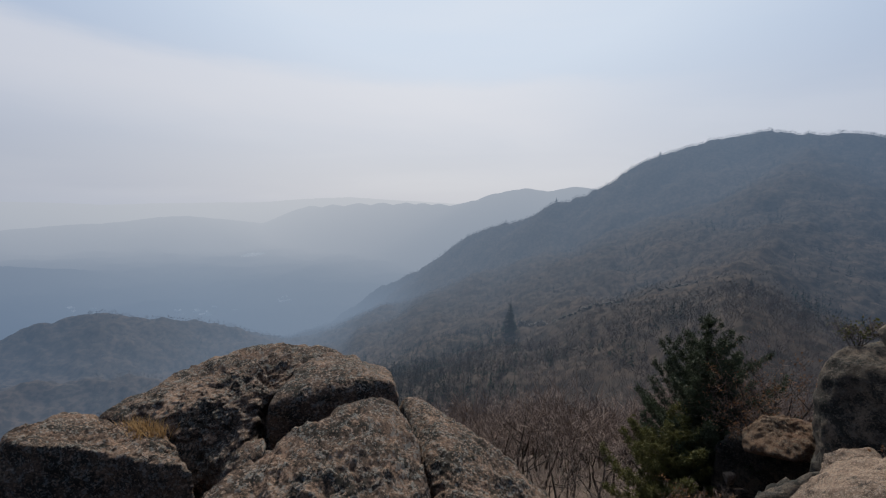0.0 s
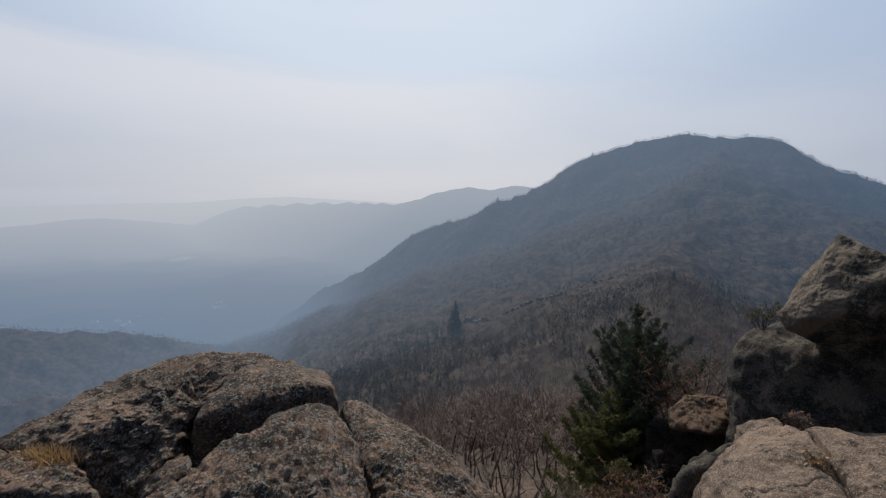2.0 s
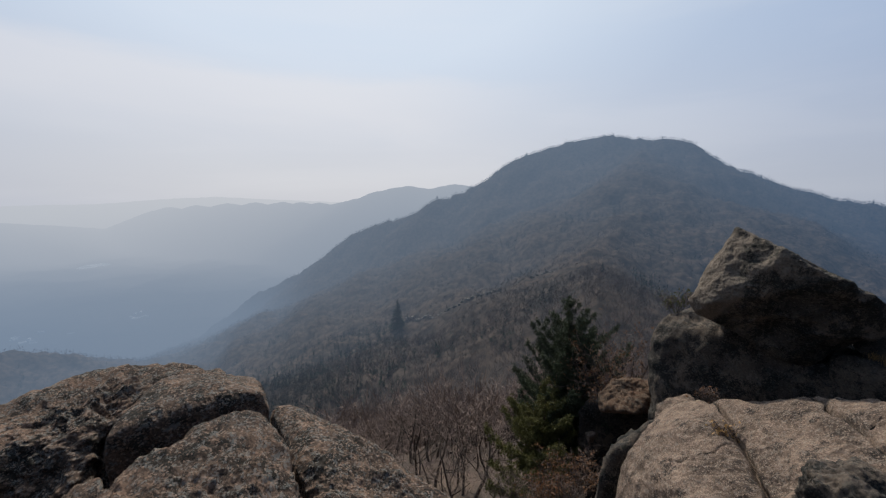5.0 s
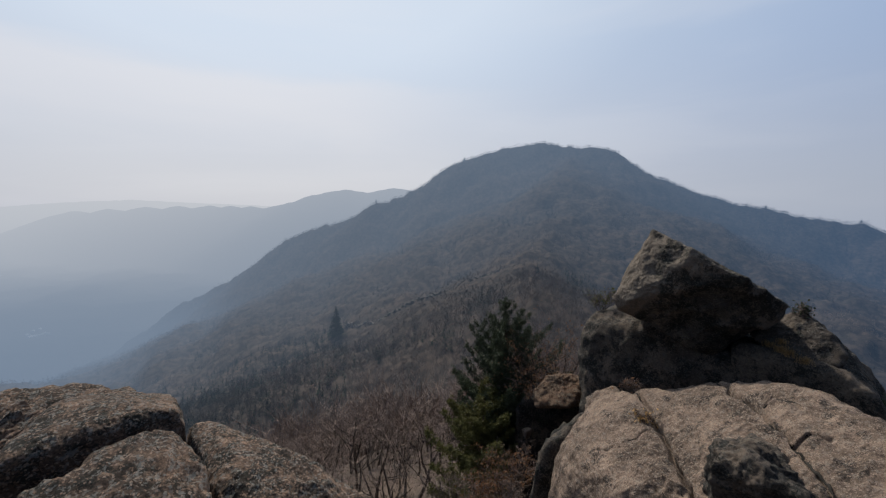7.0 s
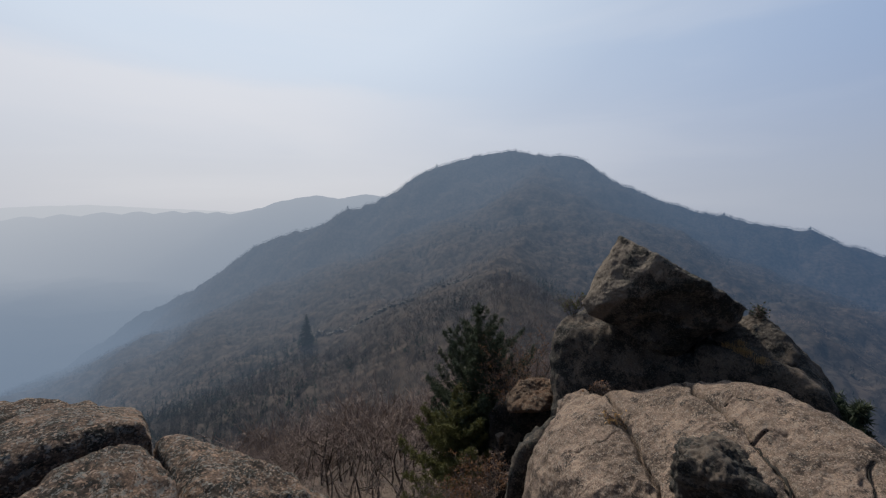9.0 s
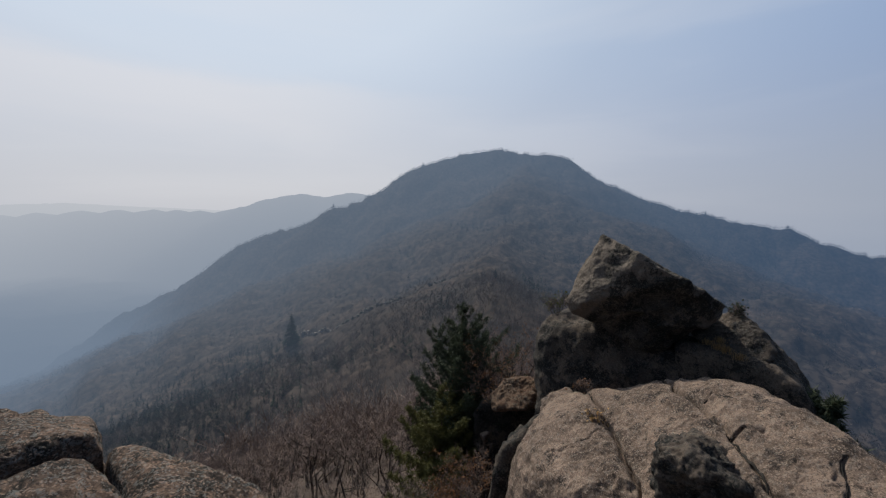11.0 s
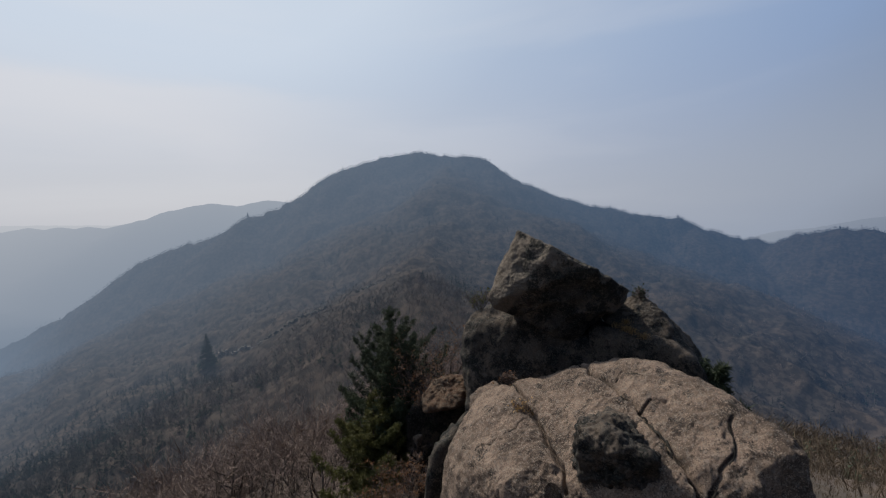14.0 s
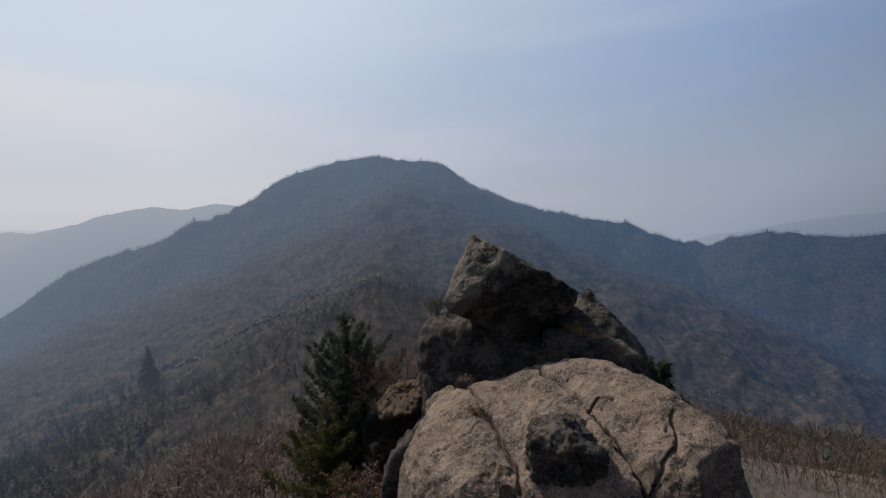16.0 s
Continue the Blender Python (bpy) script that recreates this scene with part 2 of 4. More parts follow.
# ---------------- shape helpers ----------------


def polar(az, el, d):
    """A place seen from the overlook: degrees to the left of +y, degrees up, metres away."""
    a, e = radians(az), radians(el)
    return np.array((-math.sin(a) * math.cos(e) * d, math.cos(a) * math.cos(e) * d, EYE.z + math.sin(e) * d))


def lattice(ix, iy, iz, seed):
    h = (ix * 374761393 + iy * 668265263 + iz * 2147483647 + seed * 974711) & 0xFFFFFFFF
    h = ((h ^ (h >> 13)) * 1274126177) & 0xFFFFFFFF
    return ((h ^ (h >> 16)) & 0xFFFF) / 32767.5 - 1.0


def value_noise(p, seed=0):
    """Smooth noise from -1 to 1 at the points p (n x 3)."""
    i = np.floor(p).astype(np.int64)
    f = p - i
    f = f * f * f * (f * (f * 6 - 15) + 10)
    out = np.zeros(len(p))
    for dx in (0, 1):
        for dy in (0, 1):
            for dz in (0, 1):
                w = (f[:, 0] if dx else 1 - f[:, 0]) * (f[:, 1] if dy else 1 - f[:, 1]) * (f[:, 2] if dz else 1 - f[:, 2])
                out += w * lattice(i[:, 0] + dx, i[:, 1] + dy, i[:, 2] + dz, seed)
    return out


def fractal(p, octaves=5, gain=0.5, seed=0, ridged=False):
    out, amp = np.zeros(len(p)), 1.0
    for k in range(octaves):
        v = value_noise(p * 2.03 ** k + 17.3 * k, seed + k)
        out += amp * ((0.5 - np.abs(v)) if ridged else v)
        amp *= gain
    return out


def mesh_from(name, verts, faces, mat, smooth=False):
    me = bpy.data.meshes.new(name)
    me.from_pydata(np.asarray(verts).tolist(), [], np.asarray(faces).tolist() if isinstance(faces, np.ndarray) else faces)
    for m in (mat if isinstance(mat, (list, tuple)) else [mat]):
        me.materials.append(m)
    if smooth:
        me.shade_smooth()
    return me


def part(name, me, parent, label=""):
    """Links a mesh as one part under a thing or under a part."""
    ob = new(name, me)
    ob.parent = parent
    return tagged(ob, label)


def thing(name, at, label, category, group="", kind="", me=None):
    ob = new(name, me)
    ob.location = at
    return tagged(ob, label, category, group, kind)


# ---------------- the land ----------------
def crest(*rows):
    return np.array([polar(*r) for r in rows])


SPINE = np.array([(-14, -60, -16), (-2, -14, -4), (0.5, -1, -1.2), (4, 5, -9.0), (9, 10, -9.8), (13, 19, -12.5), (24, 36, -18), (45, 64, -23),
                  (66, 88, -22.5), (149, 213, -22), (243, 292, -1), (330, 392, 48), (415, 490, 96)], float)
RIDGES = [
    # crest line, fall per metre to its sides, softness
    (SPINE, 0.40),
    (crest((46, -30, 1000), (16, -16.1, 800), (12, -13.0, 770), (7.5, -10.0, 740), (3.2, -8.0, 710), (-1.3, -5.1, 680), (-4, -2.9, 660), (-8, -1.3, 640),
           (-12.5, -0.1, 625), (-14.7, 1.7, 615), (-20, 3.1, 620), (-24, 6.1, 635), (-26.6, 7.4, 640), (-30, 8.6, 650), (-34.5, 9.35, 660),
           (-37, 9.4, 660), (-39.7, 8.9, 660), (-44.5, 8.7, 650), (-46.3, 7.2, 650), (-48.2, 5.6, 650), (-50, 4.5, 650), (-52, 3.4, 650)), 0.78),
    (crest((-52, 3.4, 650), (-55.4, 2.2, 655), (-58, 1.8, 660), (-61, 1.2, 665), (-64.7, 0.0, 670), (-68.3, -0.4, 680), (-71.6, -2.0, 690),
           (-74.5, -2.9, 700), (-77.4, -3.5, 700), (-79.5, -2.5, 690), (-82.5, -2.1, 680), (-86.6, -2.3, 680), (-91, -2.3, 680), (-100, -2.0, 700),
           (-120, -1, 800), (-150, -3, 900)), 0.62),
    (crest((-39.8, 0.1, 380), (-44.7, -1.8, 372), (-50.8, -3.6, 360), (-56, -6.2, 350), (-61, -8.2, 340), (-69.6, -11.2, 325), (-76.4, -15.1, 310), (-81, -17.5, 300),
           (-86, -19.4, 290), (-92, -20.8, 280)), 0.80),
    (crest((-39.0, 5.8, 540), (-41.0, 5.6, 540), (-44.4, 3.6, 530), (-48, 0.8, 520), (-53.8, -3.0, 500), (-63.7, -8.4, 460), (-75.6, -13.2, 420), (-82.5, -16.0, 400),
           (-89, -17.6, 385), (-96, -19.5, 375)), 0.75),
    (crest((-31, 4.0, 590), (-26, 0.0, 560), (-17.5, -6.0, 520), (-7.1, -12.6, 500), (2, -17.0, 490), (12, -21, 480), (24, -26, 480)), 0.60),
    (crest((-40, 0.2, 378), (-37, -1.2, 362), (-34, -2.8, 348), (-28, -6.3, 332), (-20, -10.0, 312), (-10, -14.8, 285), (-2.8, -18.0, 275), (8, -21.8, 280), (20, -26, 300)), 0.50),
    (crest((62, -13, 500), (46, -12.9, 490), (43.9, -12.2, 480), (41, -11.9, 475), (38.9, -11.8, 470), (36, -12.4, 470), (31, -13.3, 480), (27, -14.6, 480), (21, -17.5, 480)), 0.42),
    (crest((80, -12, 330), (60, -15, 350), (46.5, -17.2, 370), (38, -18.5, 370), (28, -21, 350)), 0.42),
    (crest((70, -4, 1700), (46, -6.2, 1750), (42, -6.7, 1750), (37, -8.0, 1700), (31, -9.3, 1650), (26, -10.5, 1600)), 0.25),
    (crest((75, -1.5, 3000), (46, -2.9, 3100), (37, -2.0, 3200), (31, -1.2, 3300), (20, -2.2, 3300), (8, -2.4, 3200), (-4, -3.0, 3000)), 0.22),
    (crest((60, -0.5, 4300), (34, 0.0, 4300), (26.8, 0.4, 4300), (16.4, 1.3, 4200), (12.2, 1.6, 4200), (6.3, 1.4, 4200), (-1.3, 1.2, 4200), (-12, 1.0, 4200)), 0.3),
    (crest((18, 0.2, 3300), (10, 0.9, 3000), (4, 1.1, 2800), (-0.5, 1.1, 2600), (-3.5, 1.5, 2550), (-5.2, 2.2, 2500), (-7.2, 3.0, 2500), (-9, 3.4, 2500), (-10.9, 3.7, 2500), (-13.8, 3.4, 2500), (-17.2, 4.0, 2500), (-20.5, 3.7, 2500), (-30, 3.0, 2500)), 0.5),
    (crest((-78, -2.0, 3600), (-84, -1.1, 3500), (-87.4, -0.6, 3500), (-91.2, -0.2, 3500), (-100, 0.6, 3500), (-130, 0.6, 3500)), 0.3),
]


def land(x, y):
    """The height of the ground."""
    x, y = np.asarray(x, float), np.asarray(y, float)
    p = np.stack([x, y], -1)
    r = np.hypot(x, y)
    rough = np.clip(r / 260, 0.0, 1.0)
    big = np.stack([x / 95, y / 95, 0 * x], -1)
    gully = fractal(big, 4, 0.5, 3, True)
    sway = fractal(np.stack([x / 160, y / 160, 0 * x + 4], -1), 3, 0.5, 9)
    tops = [np.full(x.shape, -238.0) + 10 * sway]
    for line, fall in RIDGES:
        best = np.full(x.shape, -1e9)
        for a, b in zip(line[:-1], line[1:]):
            ab = b[:2] - a[:2]
            k = np.clip(((p - a[:2]) @ ab) / (ab @ ab), 0, 1)
            off = np.hypot(*(p - a[:2] - k[..., None] * ab).T)
            soft = np.sqrt(off * off + (0.004 * r + 1.0) ** 2) - (0.004 * r + 1.0)
            best = np.maximum(best, a[2] + k * (b[2] - a[2]) - fall * (1 + 1.3 * np.exp(-(r / 18) ** 2)) * (soft + 0.30 * gully * np.minimum(soft, 75) * np.clip(off / 60, 0, 1) / (1 + (r / 900) ** 2)))
        tops.append(best)
    tops = np.array(tops)
    k = 2.0 + 2.0 * rough
    top = tops.max(0)
    h = top + k * np.log(np.exp((tops - top) / k).sum(0)) - 0.25 * k
    side = np.clip(0.6 * y - 0.8 * x - 2.5, 0, None)
    h -= (4.5 * (1 - np.exp(-side / 4)) + 7.0 * (1 - np.exp(-np.clip(side - 14, 0, None) / 20))) * np.exp(-(r / 150) ** 2)
    bearing = np.degrees(np.arctan2(-x, y))
    h -= 9.0 * np.exp(-((r - 100) / 34) ** 2) * np.clip((bearing + 62) / 20, 0, 1) * np.clip((60 - bearing) / 20, 0, 1)
    rib = fractal(np.stack([bearing / 4.5 + 0.6 * sway, r / 300, 0 * x + 6], -1), 2, 0.45, 13)
    h += 3.5 * rib * np.clip((r - 200) / 150, 0, 1) * np.clip((650 - r) / 150, 0, 1)
    wood = np.clip((r - 130) / 150, 0, 1) * np.clip((2200 - r) / 1200, 0, 1)
    h += wood * (1.7 * fractal(np.stack([x / 13, y / 13, 0 * x + 3], -1), 2, 0.6, 27) + 1.2 * fractal(np.stack([x / 5, y / 5, 0 * x + 3], -1), 2, 0.6, 29))
    h += rough * 2.2 * fractal(np.stack([x / 34, y / 34, 0 * x + 2], -1), 3, 0.55, 5)
    h += (1 - rough) * 0.35 * fractal(np.stack([x / 4, y / 4, 0 * x], -1), 3, 0.5, 7)
    return h


def build_ground():
    azimuths = np.radians(np.concatenate([np.arange(-180, -104, 4.0), np.arange(-104, 58, 0.24), np.arange(58, 180, 4.0)]))
    radii = np.concatenate([[0.6], np.geomspace(1.5, 125, 90, endpoint=False), np.geomspace(125, 850, 215, endpoint=False), np.geomspace(850, 4800, 50)])
    a, r = np.meshgrid(azimuths, radii)
    x, y = -np.sin(a) * r, np.cos(a) * r
    z = land(x.ravel(), y.ravel())
    verts = np.stack([x.ravel(), y.ravel(), z], 1)
    rows, cols = a.shape
    i = np.arange(rows - 1)[:, None] * cols
    j = np.arange(cols)[None, :]
    j2 = (j + 1) % cols
    faces = np.stack([i + j, i + j2, i + cols + j2, i + cols + j], -1).reshape(-1, 4)
    verts = np.vstack([verts, [[0, 0, float(land(np.zeros(1), np.zeros(1))[0])]]])
    cap = [(len(verts) - 1, int((k + 1) % cols), int(k)) for k in range(cols)]
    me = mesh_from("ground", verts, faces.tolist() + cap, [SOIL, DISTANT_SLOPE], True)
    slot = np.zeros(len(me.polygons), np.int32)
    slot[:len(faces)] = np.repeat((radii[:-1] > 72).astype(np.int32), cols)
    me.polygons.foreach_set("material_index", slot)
    tagged(new("ground", me), "mountain ridge and valley covered in leaf litter, dry grass and woods", "ground", kind="structure")


build_ground()

# ---------------- rocks ----------------


def rock_mesh(name, pts, mat, detail=7, edge=16.0, rough=0.10, pits=0.05, scale=1.2, gain=0.55, grit=0.0, face=None, cracks=(), dents=(), seed=0, base=None):
    """A weathered block: the rounded hull of its corners, with relief at several sizes and open joints.
    cracks: (corners of the joint in plan, half width, depth); dents: (x, y, z, radius, depth), or swellings with a depth below nought."""
    pts = np.array(pts, float)
    base = np.array(base if base is not None else (*pts[:, :2].mean(0), pts[:, 2].min()), float)
    bm = bmesh.new()
    for p in pts:
        bm.verts.new(p)
    bmesh.ops.convex_hull(bm, input=bm.verts)
    bmesh.ops.delete(bm, geom=[v for v in bm.verts if not v.link_faces], context="VERTS")
    bm.normal_update()
    mid = np.mean([np.array(f.calc_center_median()) * f.calc_area() for f in bm.faces], 0) / np.mean([f.calc_area() for f in bm.faces])
    planes = [(np.array(f.normal), float(np.dot(np.array(f.normal), np.array(f.verts[0].co) - mid))) for f in bm.faces]
    planes = [(a if d > 0 else -a, max(abs(d), 0.03)) for a, d in planes]
    bm.free()
    ball = bmesh.new()
    bmesh.ops.create_icosphere(ball, subdivisions=detail, radius=1.0)
    u = np.array([v.co for v in ball.verts])
    u /= np.linalg.norm(u, axis=1)[:, None]
    if face is not None:
        u = u + 0.95 * np.array(face) / np.linalg.norm(face)
        u /= np.linalg.norm(u, axis=1)[:, None]

    normals = np.array([a for a, _ in planes])
    share = 1 / (np.clip(normals @ normals.T, 0, 1) ** edge).sum(1)
    total = sum(k * np.clip(u @ a / d, 0, None) ** edge for k, (a, d) in zip(share, planes))
    p = mid + u * (total ** (-1 / edge))[:, None] * 1.01
    q = p / scale + seed * 7.7
    move = rough * fractal(q, 7, gain, seed) + pits * fractal(q * 2.2, 4, 0.6, seed + 40, True)
    if grit:
        move = move + grit * fractal(q * 5.5, 4, 0.62, seed + 60) - grit * np.clip(2.2 * fractal(q * 3.1, 3, 0.6, seed + 66), 0, 2)
    wobble = np.stack([fractal(q * 1.3, 4, 0.6, seed + 80), fractal(q * 1.3 + 9, 4, 0.6, seed + 90)], 1)
    for line, half, depth in cracks:
        line = np.array(line, float)
        off = np.full(len(p), 9.0)
        at = p[:, :2] + wobble * 0.09
        for a, b in zip(line[:-1], line[1:]):
            k = np.clip(((at - a) @ (b - a)) / ((b - a) @ (b - a)), 0, 1)
            off = np.minimum(off, np.hypot(*(at - a - k[:, None] * (b - a)).T))
        move -= depth * np.exp(-(off / half) ** 2) * (p[:, 2] > mid[2])
    for x, y, z, radius, depth in dents:
        off = np.linalg.norm(p + wobble[:, [0, 1, 0]] * 0.15 * radius - (x, y, z), axis=1) / radius
        move -= depth * np.clip(1.25 * (1 - off * off), 0, 1)
    p = p + u * move[:, None]
    faces = [[v.index for v in f.verts] for f in ball.faces]
    ball.free()
    return mesh_from(name, p - base, faces, mat, True), base


def rock(name, pts, mat, label, category="rock", group="", **more):
    me, base = rock_mesh(name, pts, mat, **more)
    return thing(name, base, label, category, group, me=me)


def down(pts, depth, spread=1.0):
    """The points and the same ones lower, for the buried part of a block."""
    pts = np.array(pts, float)
    mid = pts.mean(0)
    low = pts.copy()
    low[:, :2] = mid[:2] + (pts[:, :2] - mid[:2]) * spread
    low[:, 2] = pts[:, 2].min() - depth
    return np.vstack([pts, low])


# open joints across the domed boulder, in plan
LONG_JOINT = ((10.2, 6.8), (9.59, 6.04), (8.85, 5.2), (8.47, 4.44), (8.07, 3.78), (7.75, 3.32), (7.33, 2.82), (7.11, 2.44), (6.9, 2.1))
WEST_JOINT = ((8.78, 7.52), (8.32, 6.98), (7.78, 6.29), (7.35, 5.55), (6.9, 4.86), (6.58, 4.46), (6.3, 4.2))
DOME_JOINTS = (
    (LONG_JOINT, 0.032, 0.24), (LONG_JOINT, 0.12, 0.03),
    (WEST_JOINT, 0.030, 0.20), (WEST_JOINT, 0.14, 0.07),
    (((8.07, 3.75), (8.34, 3.64), (8.42, 3.38)), 0.026, 0.18),
    (((8.25, 2.3), (7.93, 2.13), (7.65, 2.06), (7.43, 2.12), (7.26, 2.2), (6.95, 2.3)), 0.020, 0.13),
    (((7.55, 6.0), (7.2, 6.05), (6.8, 6.17), (6.58, 6.56)), 0.014, 0.06),
    (((8.62, 4.5), (8.9, 4.42), (8.75, 3.94)), 0.014, 0.07),
    (((9.7, 5.6), (9.5, 4.9), (9.9, 4.3)), 0.016, 0.05),
)


def rocks():
    # the outcrop beside the overlook
    rock("cap_rock", [(-0.96, 2.33, 0.48), (-0.87, 2.41, 0.51), (-0.69, 2.52, 0.55), (-0.63, 2.61, 0.57), (-0.55, 2.61, 0.57), (-0.45, 2.57, 0.54), (-0.27, 2.61, 0.52), (-0.25, 2.61, 0.47), (-0.89, 2.83, 0.55), (-0.77, 3.07, 0.50), (-0.51, 3.00, 0.47), (-0.33, 2.86, 0.45),
                      (-0.98, 2.42, -0.05), (-0.89, 2.51, -0.05), (-0.70, 2.62, -0.05), (-0.64, 2.71, -0.05), (-0.56, 2.71, -0.05), (-0.46, 2.67, -0.05), (-0.28, 2.71, -0.05), (-0.26, 2.71, -0.05), (-1.00, 3.30, 0.36), (-0.40, 3.30, 0.34), (-1.00, 3.30, -0.05), (-0.40, 3.30, -0.05)],
         ROCK_NEAR, "rounded brown granite cap rock with a dark undercut face", "rock", "outcrop blocks", detail=7, rough=0.01, pits=0.01, scale=0.35, edge=26, gain=0.66, face=(0.2, -0.8, 0.8), seed=1,
         grit=0.004)
    rock("crest_rock", down([(-2.15, 2.62, 0.23), (-2.1, 2.92, 0.27), (-1.8, 3.36, 0.31), (-1.66, 3.56, 0.38), (-1.16, 3.66, 0.41), (-0.86, 3.6, 0.37), (-0.62, 3.44, 0.33),
                             (-0.92, 2.66, 0.45), (-1.0, 2.40, 0.28), (-1.05, 2.27, 0.20), (-1.5, 2.40, 0.16), (-1.82, 2.55, 0.12)], 0.5, 0.95),
         ROCK_NEAR, "broad lichen-crusted granite crest rock with pitted hollows", "rock", "outcrop blocks", detail=7, rough=0.03, pits=0.05, scale=0.45, edge=18, gain=0.64, grit=0.013, face=(0.3, -0.7, 1), seed=2,
         cracks=((((-1.62, 3.35), (-1.25, 3.42), (-0.9, 3.25)), 0.06, 0.10), (((-0.72, 3.10), (-0.98, 2.82), (-1.06, 2.55), (-1.04, 2.3)), 0.06, 0.20)), dents=((-1.05, 2.9, 0.45, 0.22, 0.10), (-1.35, 2.45, 0.2, 0.2, 0.06), (-1.75, 3.0, 0.3, 0.2, 0.06)))
    rock("front_rock", down([(-1.02, 1.56, 0.40), (-0.90, 1.72, 0.44), (-0.69, 1.99, 0.51), (-0.56, 2.10, 0.555), (-0.26, 2.25, 0.55), (-0.12, 2.18, 0.49), (-0.07, 1.98, 0.42),
                             (-0.05, 1.70, 0.36), (-0.43, 1.81, 0.53), (-0.45, 1.54, 0.48), (-0.5, 1.1, 0.35), (-0.1, 1.2, 0.25)], 0.6, 1.0),
         ROCK_NEAR, "angular grey-brown granite block with pale lichen flecks", "rock", "outcrop blocks", detail=7, rough=0.022, pits=0.030, scale=0.35, edge=22, gain=0.66, grit=0.010, face=(0.1, -0.5, 1), seed=3)
    rock("slope_rock", down([(0.02, 2.20, 0.37), (-0.25, 2.72, 0.40), (0.0, 2.63, 0.34), (0.2, 2.47, 0.28), (0.41, 2.28, 0.20), (0.64, 2.06, 0.13), (0.8, 1.75, 0.0), (0.09, 1.75, 0.30),
                             (0.06, 2.0, 0.345), (0.2, 1.2, 0.15)], 0.6, 1.0),
         ROCK_NEAR, "sloping brown granite slab split by a dark joint", "rock", "outcrop blocks", detail=7, rough=0.020, pits=0.022, scale=0.35, edge=26, gain=0.64, grit=0.006, face=(0, -0.5, 1), seed=4)
    rock("low_rock", [(-2.26, 2.12, 0.33), (-2.13, 2.29, 0.28), (-1.86, 2.36, 0.24), (-1.59, 2.28, 0.23), (-1.25, 2.09, 0.22), (-2.44, 2.29, 0.27), (-2.49, 2.53, 0.24), (-2.38, 2.74, 0.17), (-1.99, 2.63, 0.15), (-1.57, 2.40, 0.17),
                      (-2.24, 2.08, -0.90), (-2.11, 2.24, -0.90), (-1.84, 2.31, -0.90), (-1.57, 2.23, -0.90), (-1.24, 2.05, -0.90), (-2.49, 2.36, -0.90), (-2.54, 2.61, -0.90), (-2.43, 2.82, -0.90), (-2.03, 2.71, -0.90), (-1.60, 2.47, -0.90)],
         ROCK_NEAR, "low dark granite block with a bare brown top", "rock", "outcrop blocks", detail=7, rough=0.03, pits=0.03, scale=0.4, edge=18, gain=0.64, grit=0.01, face=(0.4, -0.7, 0.8), seed=5)
    rock("wedge_rock", [(-1.10, 2.10, 0.26), (-1.02, 2.22, 0.33), (-0.93, 2.20, 0.345), (-0.90, 2.10, 0.30), (-1.0, 2.0, 0.24), (-1.12, 2.02, 0.0), (-0.92, 2.05, 0.0), (-0.95, 2.25, 0.0), (-1.1, 2.25, 0.0)],
         ROCK_NEAR, "small wedge of granite jammed in the cleft", "rock", "outcrop blocks", detail=5, rough=0.02, pits=0.02, scale=0.2, gain=0.62, seed=19)
    rock("wedge_rock", [(-1.0, 1.95, 0.30), (-0.92, 2.02, 0.34), (-0.86, 1.98, 0.33), (-0.92, 1.88, 0.28), (-1.0, 1.9, 0.0), (-0.85, 1.95, 0.0), (-0.93, 2.05, 0.0)],
         ROCK_NEAR, "small wedge of granite jammed in the cleft", "rock", "outcrop blocks", detail=5, rough=0.02, pits=0.02, scale=0.2, gain=0.62, seed=20)
    rock("wedge_rock", [(-1.80, 2.30, 0.20), (-1.72, 2.42, 0.24), (-1.58, 2.38, 0.22), (-1.60, 2.24, 0.17), (-1.75, 2.3, -0.1), (-1.55, 2.35, -0.1), (-1.7, 2.45, -0.1)],
         ROCK_NEAR, "small wedge of granite jammed in the cleft", "rock", "outcrop blocks", detail=5, rough=0.03, pits=0.02, scale=0.2, gain=0.62, seed=21)
